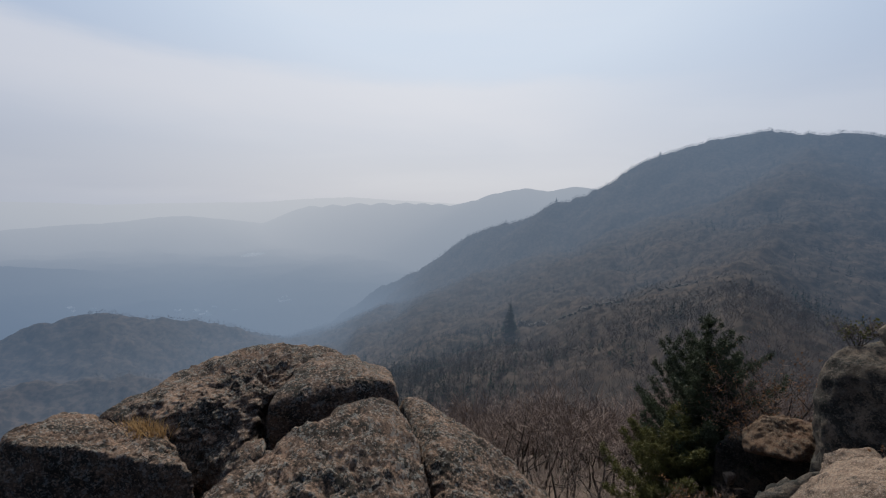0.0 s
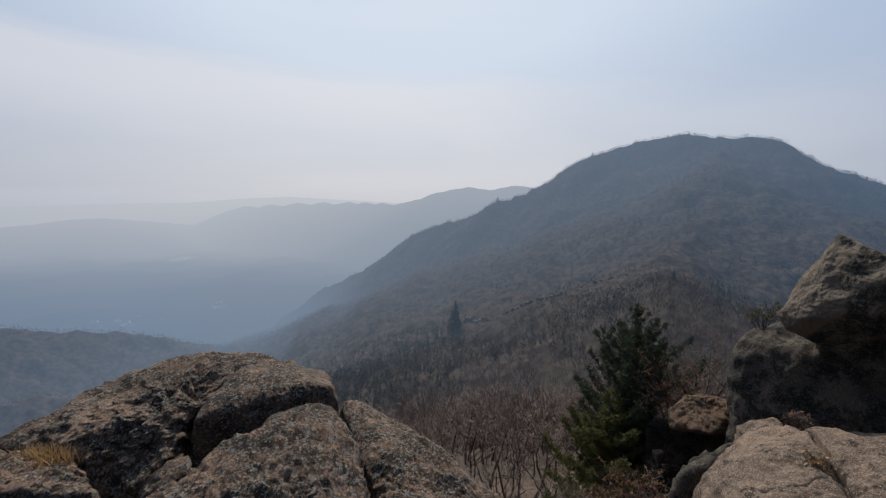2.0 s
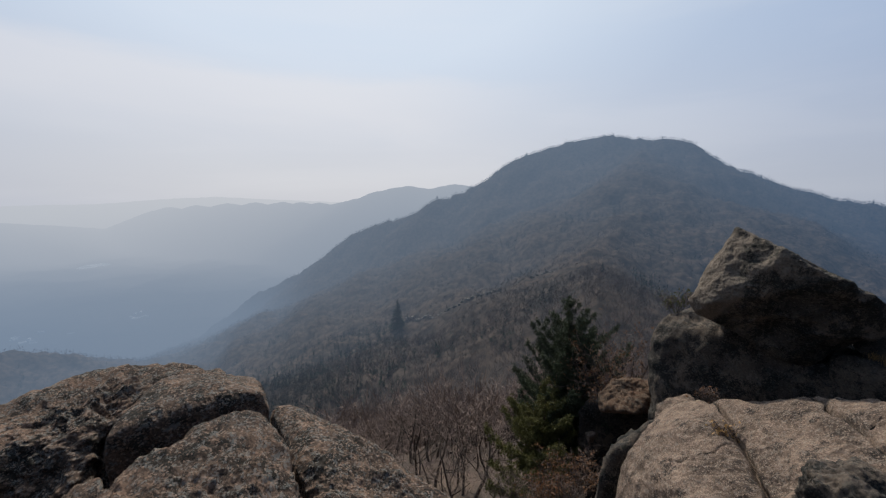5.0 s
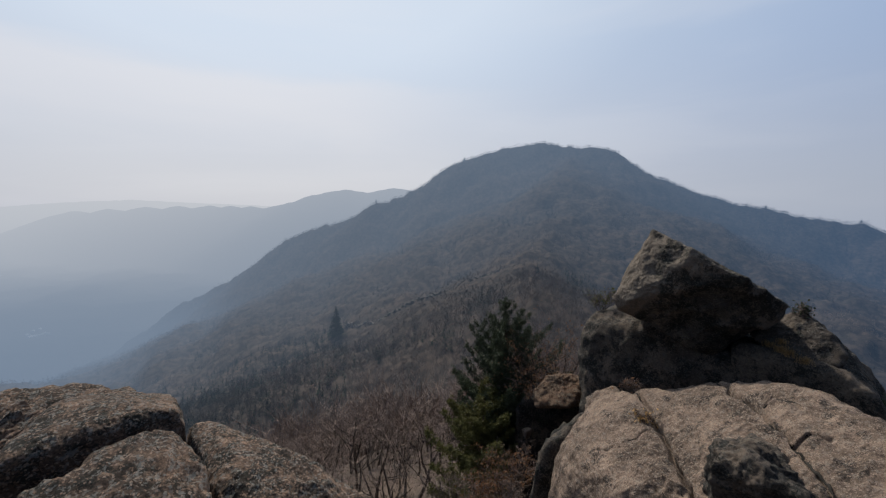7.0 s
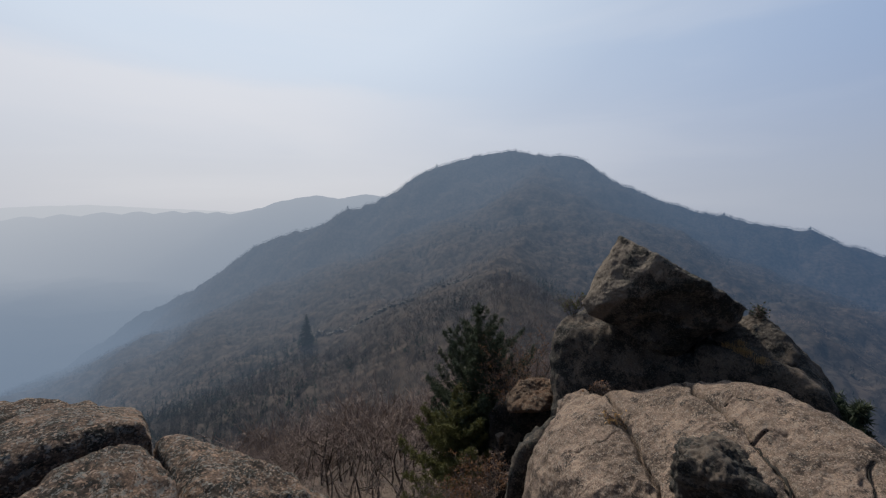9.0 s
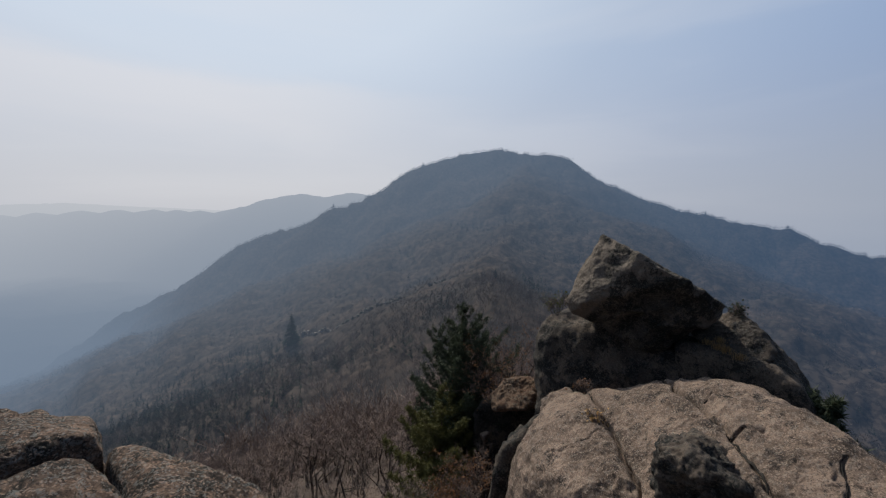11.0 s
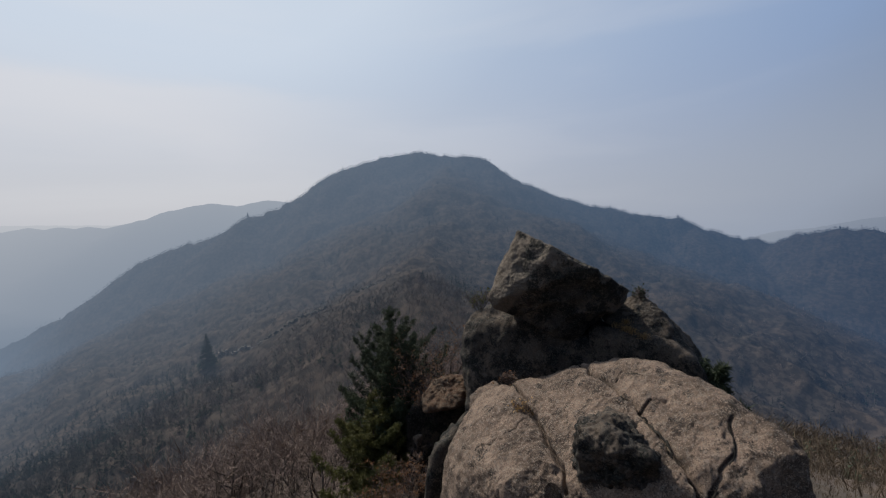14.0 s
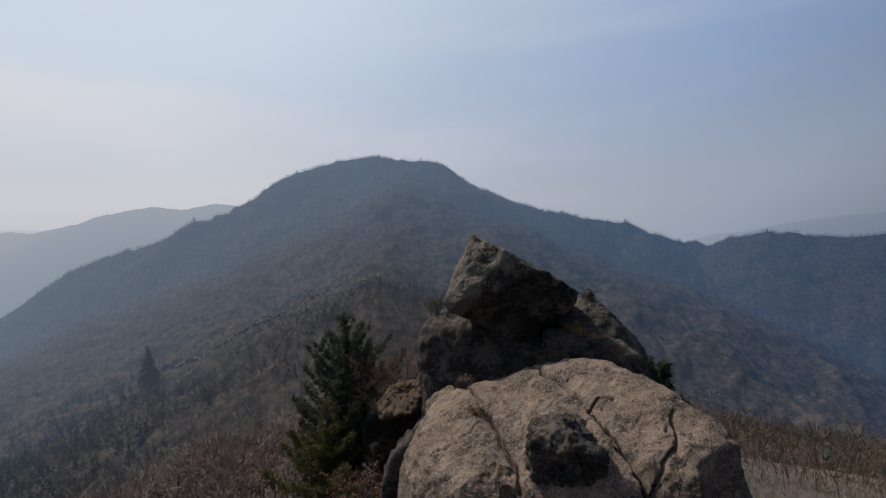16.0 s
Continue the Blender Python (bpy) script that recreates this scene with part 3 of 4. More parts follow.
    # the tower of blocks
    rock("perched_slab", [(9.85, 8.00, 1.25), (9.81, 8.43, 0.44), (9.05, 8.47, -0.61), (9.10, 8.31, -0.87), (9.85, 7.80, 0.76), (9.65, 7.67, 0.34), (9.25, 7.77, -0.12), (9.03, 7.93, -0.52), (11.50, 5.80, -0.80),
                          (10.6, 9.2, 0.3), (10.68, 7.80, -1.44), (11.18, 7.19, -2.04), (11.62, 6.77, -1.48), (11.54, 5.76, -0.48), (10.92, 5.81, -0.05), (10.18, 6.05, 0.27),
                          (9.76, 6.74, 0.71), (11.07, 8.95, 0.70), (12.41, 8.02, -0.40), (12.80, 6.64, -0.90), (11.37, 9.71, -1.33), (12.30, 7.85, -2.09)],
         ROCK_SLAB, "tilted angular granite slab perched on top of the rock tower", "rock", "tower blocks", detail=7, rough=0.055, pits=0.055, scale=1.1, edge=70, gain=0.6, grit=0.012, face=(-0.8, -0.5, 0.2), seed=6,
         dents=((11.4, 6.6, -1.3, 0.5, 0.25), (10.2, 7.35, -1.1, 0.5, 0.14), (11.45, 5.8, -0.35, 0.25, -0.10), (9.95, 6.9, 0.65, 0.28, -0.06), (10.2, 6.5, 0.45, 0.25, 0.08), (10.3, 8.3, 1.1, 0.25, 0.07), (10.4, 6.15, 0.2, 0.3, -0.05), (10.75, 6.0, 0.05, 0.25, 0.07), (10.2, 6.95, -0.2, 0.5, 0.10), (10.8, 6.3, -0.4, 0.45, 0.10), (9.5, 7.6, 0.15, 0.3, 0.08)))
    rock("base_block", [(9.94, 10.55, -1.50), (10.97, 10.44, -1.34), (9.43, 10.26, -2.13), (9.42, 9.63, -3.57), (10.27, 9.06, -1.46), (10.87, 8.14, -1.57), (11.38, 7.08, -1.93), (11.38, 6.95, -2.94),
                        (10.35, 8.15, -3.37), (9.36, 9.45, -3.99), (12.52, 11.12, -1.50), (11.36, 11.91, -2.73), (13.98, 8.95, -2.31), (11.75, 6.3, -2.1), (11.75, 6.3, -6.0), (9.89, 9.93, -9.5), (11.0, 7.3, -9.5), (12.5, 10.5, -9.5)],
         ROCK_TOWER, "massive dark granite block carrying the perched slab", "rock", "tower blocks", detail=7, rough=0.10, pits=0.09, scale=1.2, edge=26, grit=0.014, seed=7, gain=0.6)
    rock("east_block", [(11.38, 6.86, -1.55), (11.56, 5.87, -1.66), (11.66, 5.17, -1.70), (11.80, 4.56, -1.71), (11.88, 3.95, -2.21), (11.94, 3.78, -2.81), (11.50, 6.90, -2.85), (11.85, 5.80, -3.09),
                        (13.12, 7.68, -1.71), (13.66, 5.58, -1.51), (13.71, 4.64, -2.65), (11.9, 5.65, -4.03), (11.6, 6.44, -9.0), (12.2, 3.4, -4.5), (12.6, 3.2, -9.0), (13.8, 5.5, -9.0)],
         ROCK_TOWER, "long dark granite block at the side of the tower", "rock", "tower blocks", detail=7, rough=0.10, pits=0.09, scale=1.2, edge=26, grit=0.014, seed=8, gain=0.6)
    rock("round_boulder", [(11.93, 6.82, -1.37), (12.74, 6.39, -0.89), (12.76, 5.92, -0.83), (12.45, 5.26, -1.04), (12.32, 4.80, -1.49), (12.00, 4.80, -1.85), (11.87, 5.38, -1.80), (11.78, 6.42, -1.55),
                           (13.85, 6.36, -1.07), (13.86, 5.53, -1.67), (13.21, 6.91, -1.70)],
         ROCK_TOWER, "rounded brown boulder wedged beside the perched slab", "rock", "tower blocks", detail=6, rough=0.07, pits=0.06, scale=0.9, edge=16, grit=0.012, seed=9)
    rock("dome_boulder", [(6.95, 8.22, -4.06), (8.04, 8.33, -3.21), (8.25, 7.1, -2.64), (8.88, 6.58, -2.44), (9.39, 6.15, -2.24), (9.75, 5.69, -1.91), (9.69, 4.6, -1.58), (9.39, 3.75, -1.53), (9.22, 3.02, -1.53), (8.55, 2.27, -1.59), (9.3, 7.6, -4.2), (10.5, 6.2, -3.6), (10.7, 4.6, -3.2), (7.27, 8.34, -3.94), (6.21, 6.83, -4.02), (6.21, 5.71, -3.62), (8.13, 0.81, -2.13), (6.77, 2.94, -2.7), (6.33, 4.41, -3.12), (8.71, 1.8, -2.14), (8.57, 0.99, -2.92), (5.9, 7.4, -7.5), (5.6, 4.5, -7.5), (7.2, 0.3, -7.5), (9.5, 0.6, -7.5), (11.0, 3.6, -7.5), (10.8, 6.0, -7.5), (8.2, 8.8, -7.5)],
         ROCK_DOME, "huge smooth domed boulder of pinkish-brown granite with long cracks", "boulder", detail=8, rough=0.085, pits=0.04, scale=1.5, edge=24, grit=0.022, face=(-0.6, -0.3, 1), seed=10,
         gain=0.6, cracks=DOME_JOINTS,
         dents=((6.0, 4.65, -3.5, 0.75, 0.22), (6.42, 4.42, -3.4, 0.30, 0.30), (8.0, 1.2, -2.7, 0.8, 0.35), (7.1, 6.5, -3.4, 1.1, -0.14), (9.9, 5.6, -2.1, 0.5, 0.05), (9.3, 3.6, -1.7, 0.9, -0.06)))
    rock("knob_rock", [(6.31, 3.85, -1.96), (6.75, 3.65, -1.82), (6.69, 3.17, -1.92), (6.74, 2.78, -2.12), (6.39, 3.88, -2.80), (6.59, 3.32, -2.75), (6.98, 2.83, -2.46),
                       (7.46, 4.55, -2.27), (7.86, 4.14, -2.12), (7.62, 3.10, -2.40), (7.0, 4.15, -3.3), (7.2, 3.55, -3.25), (7.4, 3.0, -3.1), (7.46, 4.55, -3.17), (7.86, 4.14, -3.02), (7.62, 3.10, -3.30)],
         ROCK_TOWER, "dark knob of rock standing out of the domed boulder", "rock", detail=6, rough=0.10, pits=0.09, scale=0.6, edge=14, grit=0.02, seed=11)
    rock("lip_rock", down([(8.0, 8.3, -3.55), (8.34, 8.74, -3.3), (8.66, 8.53, -3.08), (9.08, 8.42, -3.03), (8.98, 8.06, -3.06), (8.55, 7.9, -3.2)], 1.2, 1.0),
         ROCK_DOME, "broken lip of rock between the boulder and the tower", "rock", detail=6, rough=0.06, pits=0.05, scale=0.5, seed=15)
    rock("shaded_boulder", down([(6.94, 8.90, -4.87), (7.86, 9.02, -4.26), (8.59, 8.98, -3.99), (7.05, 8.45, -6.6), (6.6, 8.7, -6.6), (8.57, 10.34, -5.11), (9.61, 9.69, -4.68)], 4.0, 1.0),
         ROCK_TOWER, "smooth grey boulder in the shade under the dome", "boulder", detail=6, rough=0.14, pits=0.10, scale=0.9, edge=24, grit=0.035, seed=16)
    rock("stained_rock", [(8.72, 11.49, -4.33), (9.44, 11.67, -3.95), (9.95, 11.28, -3.86), (10.02, 10.7, -4.02), (8.51, 11.07, -4.65), (8.85, 10.51, -4.43), (9.23, 10.29, -4.47), (9.83, 10.35, -4.44), (10.18, 13.04, -4.97), (11.16, 12.74, -4.51), (11.65, 12.02, -4.45), (9.9, 12.59, -5.44), (11.29, 11.55, -5.13)],
         ROCK_OCHRE, "ochre-stained overhanging rock above a dark hollow", "rock", detail=6, rough=0.09, pits=0.08, scale=0.7, edge=34, gain=0.6, grit=0.03, seed=12)
    # added rock that closes the hollow, so that it stays dark
    rock("hollow_backing", down([(8.9, 13.0, -5.5), (10.2, 13.4, -4.9), (11.6, 12.9, -4.9), (11.2, 12.0, -5.0), (10.6, 12.4, -5.1)], 4.0, 1.1),
         ROCK_TOWER, "dark rock added behind the hollow to keep it black", "rock", detail=6, rough=0.1, pits=0.08, scale=0.8, seed=17)
    rock("pale_stone", [(9.0, 12.4, -6.25), (9.25, 12.35, -6.15), (9.3, 12.6, -6.2), (9.05, 12.7, -6.3), (9.0, 12.4, -6.6), (9.3, 12.5, -6.6)],
         ROCK_DOME, "small pale stone under the overhang", "stone", detail=4, rough=0.02, pits=0.01, scale=0.3, seed=18)
    rock("bedrock_ledge", [(-1.1, 1.2, -0.02), (0.6, 1.0, -0.02), (0.9, -1.0, 0.0), (-1.2, -1.2, -0.02), (-2.7, 2.2, -0.25), (-2.2, 3.7, -0.35), (-0.5, 3.7, -0.35), (0.5, 2.3, -0.3),
                           (-3.2, 2.2, -7), (-2.6, 4.3, -7), (0.6, 4.2, -7), (1.5, 1.5, -7), (1.6, -2, -7), (-2.2, -2.2, -7)],
         ROCK_NEAR, "flat granite bedrock of the overlook", "rock", detail=6, rough=0.03, pits=0.02, scale=0.5, edge=30, seed=13)


rocks()


def crack_shades():
    """Dark strips added for the shade in the open joints of the domed boulder, a thin raised strip along each."""
    dome = bpy.data.objects["dome_boulder"]
    tree = BVHTree.FromPolygons([v.co for v in dome.data.vertices], [p.vertices for p in dome.data.polygons])
    base = np.array(dome.location)
    rng = np.random.default_rng(77)
    for line, wide in ((LONG_JOINT, 0.030), (WEST_JOINT, 0.026), (DOME_JOINTS[4][0], 0.022), (DOME_JOINTS[5][0], 0.024), (DOME_JOINTS[6][0], 0.014), (DOME_JOINTS[7][0], 0.014)):
        line = np.array(line, float)
        spots = [line[0]]
        for a, b in zip(line[:-1], line[1:]):
            count = max(2, int(np.hypot(*(b - a)) / 0.06))
            spots += [a + (b - a) * k for k in np.linspace(0, 1, count + 1)[1:]]
        spots = np.array(spots)
        shift = fractal(np.stack([spots[:, 0] * 3, spots[:, 1] * 3, 0 * spots[:, 0]], 1), 3, 0.6, 5)
        way = np.gradient(spots, axis=0)
        way /= np.hypot(*way.T)[:, None]
        side = np.stack([-way[:, 1], way[:, 0]], 1)
        spots = spots + side * shift[:, None] * 0.05
        ends = np.minimum(np.arange(len(spots)), np.arange(len(spots))[::-1])
        half = wide * rng.uniform(0.45, 1.0, len(spots)) * np.clip(0.15 + ends / 6, 0, 1)
        verts, faces = [], []
        for k, spot in enumerate(spots):
            for across, lift in ((-1, -0.03), (0, 0.006), (1, -0.03)):
                at = spot + side[k] * half[k] * across
                middle = tree.ray_cast(Vector((*(spot + side[k] * 0.07 - base[:2]), 20.0)), Vector((0, 0, -1)))[0]
                other = tree.ray_cast(Vector((*(spot - side[k] * 0.07 - base[:2]), 20.0)), Vector((0, 0, -1)))[0]
                z = 0.5 * (middle.z + other.z) if middle and other else 0.0
                verts.append((*(at - base[:2]), z + lift))
            if k:
                i = 3 * k
                faces += [(i - 3, i, i + 1, i - 2), (i - 2, i + 1, i + 2, i - 1)]
        part("crack_shade", mesh_from("crack_shade", verts, faces, SEAM, True), dome, "dark strip standing for the shade in a joint of the rock")


crack_shades()

# ---------------- trees ----------------


def tubes(paths, sides=4):
    """Tapered tubes round paths of (point, radius): verts and faces."""
    verts, faces = [], []
    for path in paths:
        first = len(verts)
        for k, (p, r) in enumerate(path):
            p = np.array(p)
            d = np.array(path[min(k + 1, len(path) - 1)][0]) - np.array(path[max(k - 1, 0)][0])
            d = d / (np.linalg.norm(d) + 1e-9)
            s = np.cross(d, (0.31, 0.17, 0.93) if abs(d[2]) < 0.9 else (1, 0.1, 0))
            s /= np.linalg.norm(s) + 1e-9
            t = np.cross(d, s)
            for j in range(sides):
                a = 2 * math.pi * j / sides
                verts.append(p + r * (math.cos(a) * s + math.sin(a) * t))
        for k in range(len(path) - 1):
            for j in range(sides):
                a, b = first + k * sides + j, first + k * sides + (j + 1) % sides
                faces.append((a, b, b + sides, a + sides))
    return verts, faces


def ribbons(paths, width):
    """Thin twigs: two bent blades along each path."""
    verts, faces = [], []
    for path in paths:
        p, m, q = (np.array(path[i][0]) for i in (0, len(path) // 2, -1))
        s = np.cross(q - p, (0.3, 0.5, 0.8))
        s *= width / (np.linalg.norm(s) + 1e-9)
        i = len(verts)
        verts += [p - s, p + s, m + 0.7 * s, m - 0.7 * s, q]
        faces += [(i, i + 1, i + 2, i + 3), (i + 3, i + 2, i + 4)]
    return verts, faces


def grow(rng, start, way, length, radius, depth, out, bend=0.25, fork=(3, 5), spread=0.75, lift=0.12):
    """Branches by forking; out[depth] collects the paths."""
    steps = 4 if depth > 1 else 3
    path, p, d = [(start, radius)], np.array(start, float), np.array(way, float)
    for k in range(steps):
        d = d + rng.normal(0, bend, 3) * (0.5 if depth > 2 else 1) + (0, 0, lift)
        d /= np.linalg.norm(d)
        p = p + d * length / steps
        path.append((p.copy(), radius * (1 - 0.72 * (k + 1) / steps)))
    out.setdefault(depth, []).append(path)
    if depth == 0:
        return
    for _ in range(rng.integers(*fork)):
        k = rng.uniform(0.3, 1.0)
        i = min(int(k * steps), steps - 1)
        q = np.array(path[i][0]) + (np.array(path[i + 1][0]) - np.array(path[i][0])) * (k * steps - i)
        side = rng.normal(0, 1, 3)
        side -= d * (side @ d)
        side /= np.linalg.norm(side) + 1e-9
        w = d * (1 - spread * 0.5) + side * spread
        grow(rng, q, w / np.linalg.norm(w), length * rng.uniform(0.45, 0.72), radius * (1 - 0.72 * k) * 0.62, depth - 1, out, bend, fork, spread, lift)


def bare_tree_meshes(seed, height=7.0, depth=4):
    rng = np.random.default_rng(seed)
    out = {}
    grow(rng, (0, 0, -0.4), (rng.normal(0, .2), rng.normal(0, .2), 1), height * 0.56, height * 0.014 + 0.02, depth, out, 0.34, (3, 6), 0.95, 0.10)
    trunk = mesh_from("trunk", *tubes(out[depth], 6), BARK, True)
    limbs = mesh_from("limbs", *tubes([p if k > 1 else [p[0], p[-1]] for k in range(1, depth) for p in out[k]], 3), BARK, True)
    twigs = mesh_from("twigs", *ribbons(out[0], 0.009), TWIG)
    return trunk, limbs, twigs


def bare_trees():
    kinds = [bare_tree_meshes(100 + k, h) for k, h in enumerate((7.5, 6.5, 8.0, 5.5, 7.0))]
    rng = np.random.default_rng(5)
    made = 0
    spots = []
    while made < 250:
        az, d = rng.uniform(-36, 3), 20 + 42 * rng.random() ** 0.8
        if made > 228:
            az, d = rng.uniform(-96, -76), rng.uniform(22, 50)
        if az > -6 and d < 32:
            continue
        x, y, _ = polar(az, 0, d)
        if math.hypot(x - 10.5, y - 15.5) < 3.2 or any(math.hypot(x - a, y - b) < 1.3 for a, b in spots):
            continue
        spots.append((x, y))
        small = 0.33 if made > 228 else 1.0
        z = float(land(np.array([x]), np.array([y]))[0])
        meshes = kinds[rng.integers(len(kinds))]
        tree = thing("bare_tree", (x, y, z), "leafless grey-brown oak on the wooded slope" if small == 1 else "low leafless shrub oak on the dry slope", "tree",
                     "bare trees below the overlook")
        s = small * rng.uniform(0.75, 1.15)
        tree.scale = (s, s, s)
        tree.rotation_euler = (0, 0, rng.uniform(0, 6.28))
        part("trunk", meshes[0], tree)
        part("branch_frame", meshes[1], tree)
        tagged(part("twig_crown", meshes[2], tree), kind="stuff")
        made += 1


bare_trees()


def needle_sprays(rng, centres, size, count):
    """Tufts of narrow needle blades round each centre."""
    m = len(centres) * count
    c = np.repeat(np.asarray(centres), count, 0)
    d = rng.normal(0, 1, (m, 3))
    d[:, 2] += 0.25
    d /= np.linalg.norm(d, axis=1)[:, None]
    s = np.cross(d, rng.normal(0, 1, (m, 3)))
    s /= np.linalg.norm(s, axis=1)[:, None] + 1e-9
    ln = size * rng.uniform(0.6, 1.3, (m, 1))
    a = c + d * ln * 0.1
    v = np.stack([a - s * ln * 0.10, a + s * ln * 0.10, c + d * ln], 1).reshape(-1, 3)
    return v, np.arange(3 * m).reshape(-1, 3)


def pine(x, y, base, height, radius, seed, needle, label, whorls=16, per=7, lean=(0, 0), tuft=0.17, rise=0.35, low=0.06, taper=0.55):
    """An irregular pine: tiers of rising boughs, each forking into sprays with needle tufts."""
    rng = np.random.default_rng(seed)
    tree = thing("pine_tree", (x, y, base), label, "tree")
    top = np.array((lean[0], lean[1], height))
    stem = [(top * k + (0.10 * math.sin(5 * k + seed), 0.08 * math.cos(4 * k), -0.4 * (1 - k)), 0.016 * height * (1 - 0.93 * k) + 0.008) for k in np.linspace(0, 1, 9)]
    boughs, tips = [], []
    for w in range(whorls):
        k = low + (0.96 - low) * (w / (whorls - 1)) + rng.normal(0, 0.012)
        reach = radius * (1 - k) ** taper * min(1.0, 0.7 + 1.0 * k)
        for b in range(per if k < 0.85 else 4):
            if rng.random() < 0.12:
                continue
            az = 2 * math.pi * (b + 0.9 * rng.random()) / per + w
            ln = reach * rng.choice((0.45, 0.75, 0.95, 1.1, 1.25)) + 0.15
            d = np.array((math.cos(az), math.sin(az), rise * rng.uniform(0.3, 1.4) + 0.5 * k))
            p0 = top * k
            path = [(p0 + d * ln * s + (0, 0, 0.22 * ln * s * s), 0.030 * (1 - 0.85 * s) * (1.2 - k)) for s in np.linspace(0, 1, 5)]
            boughs.append(path)
            for s in np.linspace(0.22, 1.0, max(3, int(ln * 4.5))):
                c = p0 + d * ln * s + (0, 0, 0.22 * ln * s * s)
                for side in (-1, 1, 0):
                    w2 = side * np.array((-d[1], d[0], 0)) * ln * 0.34 * (1.15 - s) + d * 0.10 * ln + (0, 0, rng.uniform(0.0, 0.12) * ln)
                    n = 3 + int(ln * 4.5)
                    if side:
                        boughs.append([(c, 0.010), (c + w2 * 0.9, 0.004)])
                    for f in np.linspace(0.35, 1.05, n):
                        tips.append(c + w2 * f + rng.normal(0, 0.05, 3))
    tips.extend(top * k + rng.normal(0, 0.05, 3) for k in np.linspace(0.88, 1.01, 24))
    part("trunk", mesh_from("trunk", *tubes([stem], 7), BARK, True), tree)
    tagged(part("bough_frame", mesh_from("bough_frame", *tubes(boughs, 4), BARK, True), tree), kind="stuff")
    tagged(part("needle_crown", mesh_from("needle_crown", *needle_sprays(rng, tips, tuft, 9), needle), tree), kind="stuff")
    return tree


pine(10.7, 15.0, -10.6, 8.3, 2.7, 1, NEEDLE, "dark green pine beside the rock tower", lean=(-0.75, 0.5), whorls=24, per=8, tuft=0.11, taper=0.75, rise=0.5)
pine(8.1, 14.0, -10.3, 4.8, 2.1, 2, NEEDLE_YELLOW, "yellowish young pine with a broad low crown", whorls=12, per=7, tuft=0.13)
pine(12.39, 3.89, -5.26, 2.7, 0.65, 3, NEEDLE, "small green pine growing from the foot of the rocks", whorls=9, per=5)


def shrub(x, y, z, size, seed, leaf, label, leaves=500, spread=0.9):
    """A many-stemmed shrub with dead leaves still hanging on it."""
    rng = np.random.default_rng(seed)
    out = {}
    for _ in range(7):
        a = rng.uniform(0, 6.28)
        grow(rng, (rng.normal(0, 0.05), rng.normal(0, 0.05), -0.1), (math.cos(a) * 0.5 * spread, math.sin(a) * 0.5 * spread, 0.8), size * rng.uniform(0.5, 0.75), 0.02 * size, 3, out, 0.25, (3, 5), spread)
    ob = thing("shrub", (x, y, z), label, "shrub")
    tagged(part("stem_frame", mesh_from("stem_frame", *tubes([[(p, max(r, 0.004)) for p, r in line] for k in (1, 2, 3) for line in out[k]], 4), BARK), ob), kind="stuff")
    tagged(part("twig_crown", mesh_from("twig_crown", *tubes([[(p, max(r, 0.004)) for p, r in line] for line in out[0]], 3), TWIG), ob), kind="stuff")
    if leaves:
        ends = np.array([line[-1][0] for line in out[0]])
        pick = ends[rng.integers(0, len(ends), leaves)] + rng.normal(0, 0.04, (leaves, 3))
        d, s = rng.normal(0, 1, (leaves, 3)), rng.normal(0, 1, (leaves, 3))
        d /= np.linalg.norm(d, axis=1)[:, None]
        s = np.cross(d, s)
        s /= np.linalg.norm(s, axis=1)[:, None]
        ln = rng.uniform(0.04, 0.09, (leaves, 1))
        v = np.stack([pick, pick + d * ln * 0.5 + s * ln * 0.3, pick + d * ln, pick + d * ln * 0.5 - s * ln * 0.3], 1).reshape(-1, 3)
        tagged(part("leaf_spray", mesh_from("leaf_spray", v, np.arange(4 * leaves).reshape(-1, 4), leaf), ob), kind="stuff")
    return ob


for row, (x, y, z, size, leaves) in enumerate(((10.4, 13.4, -6.2, 3.0, 900), (11.4, 13.6, -5.9, 3.2, 700), (9.9, 12.6, -5.2, 1.6, 300))):
    shrub(x, y, z, size, 60 + row, RUSSET, "bare shrub with a few orange-brown dead leaves by the rocks", leaves)
for row, (x, y, z, size, leaves) in enumerate(((7.2, 10.9, -7.6, 1.7, 1100), (6.5, 11.2, -7.9, 1.5, 900), (7.9, 11.4, -7.4, 1.7, 0), (6.9, 10.2, -7.4, 1.5, 0), (5.8, 11.8, -8.2, 1.8, 0))):
    shrub(x, y, z, size, 70 + row, RUSSET, "low russet-leaved shrub under the pine" if leaves else "grey leafless shrub under the pine", leaves)
shrub(9.25, 8.05, -3.05, 0.45, 80, RUSSET, "small twiggy shrub in a joint of the rocks", 60)
shrub(7.71, 6.21, -2.76, 0.40, 81, STRAW, "small dry heather tuft in a crack of the boulder", 120, 1.2)
shrub(12.75, 6.0, -0.85, 0.42, 82, NEEDLE, "small dark shrub behind the perched slab", 160)
shrub(10.6, 10.45, -1.45, 0.8, 83, NEEDLE_YELLOW, "yellowish shrub behind the rock tower", 300)


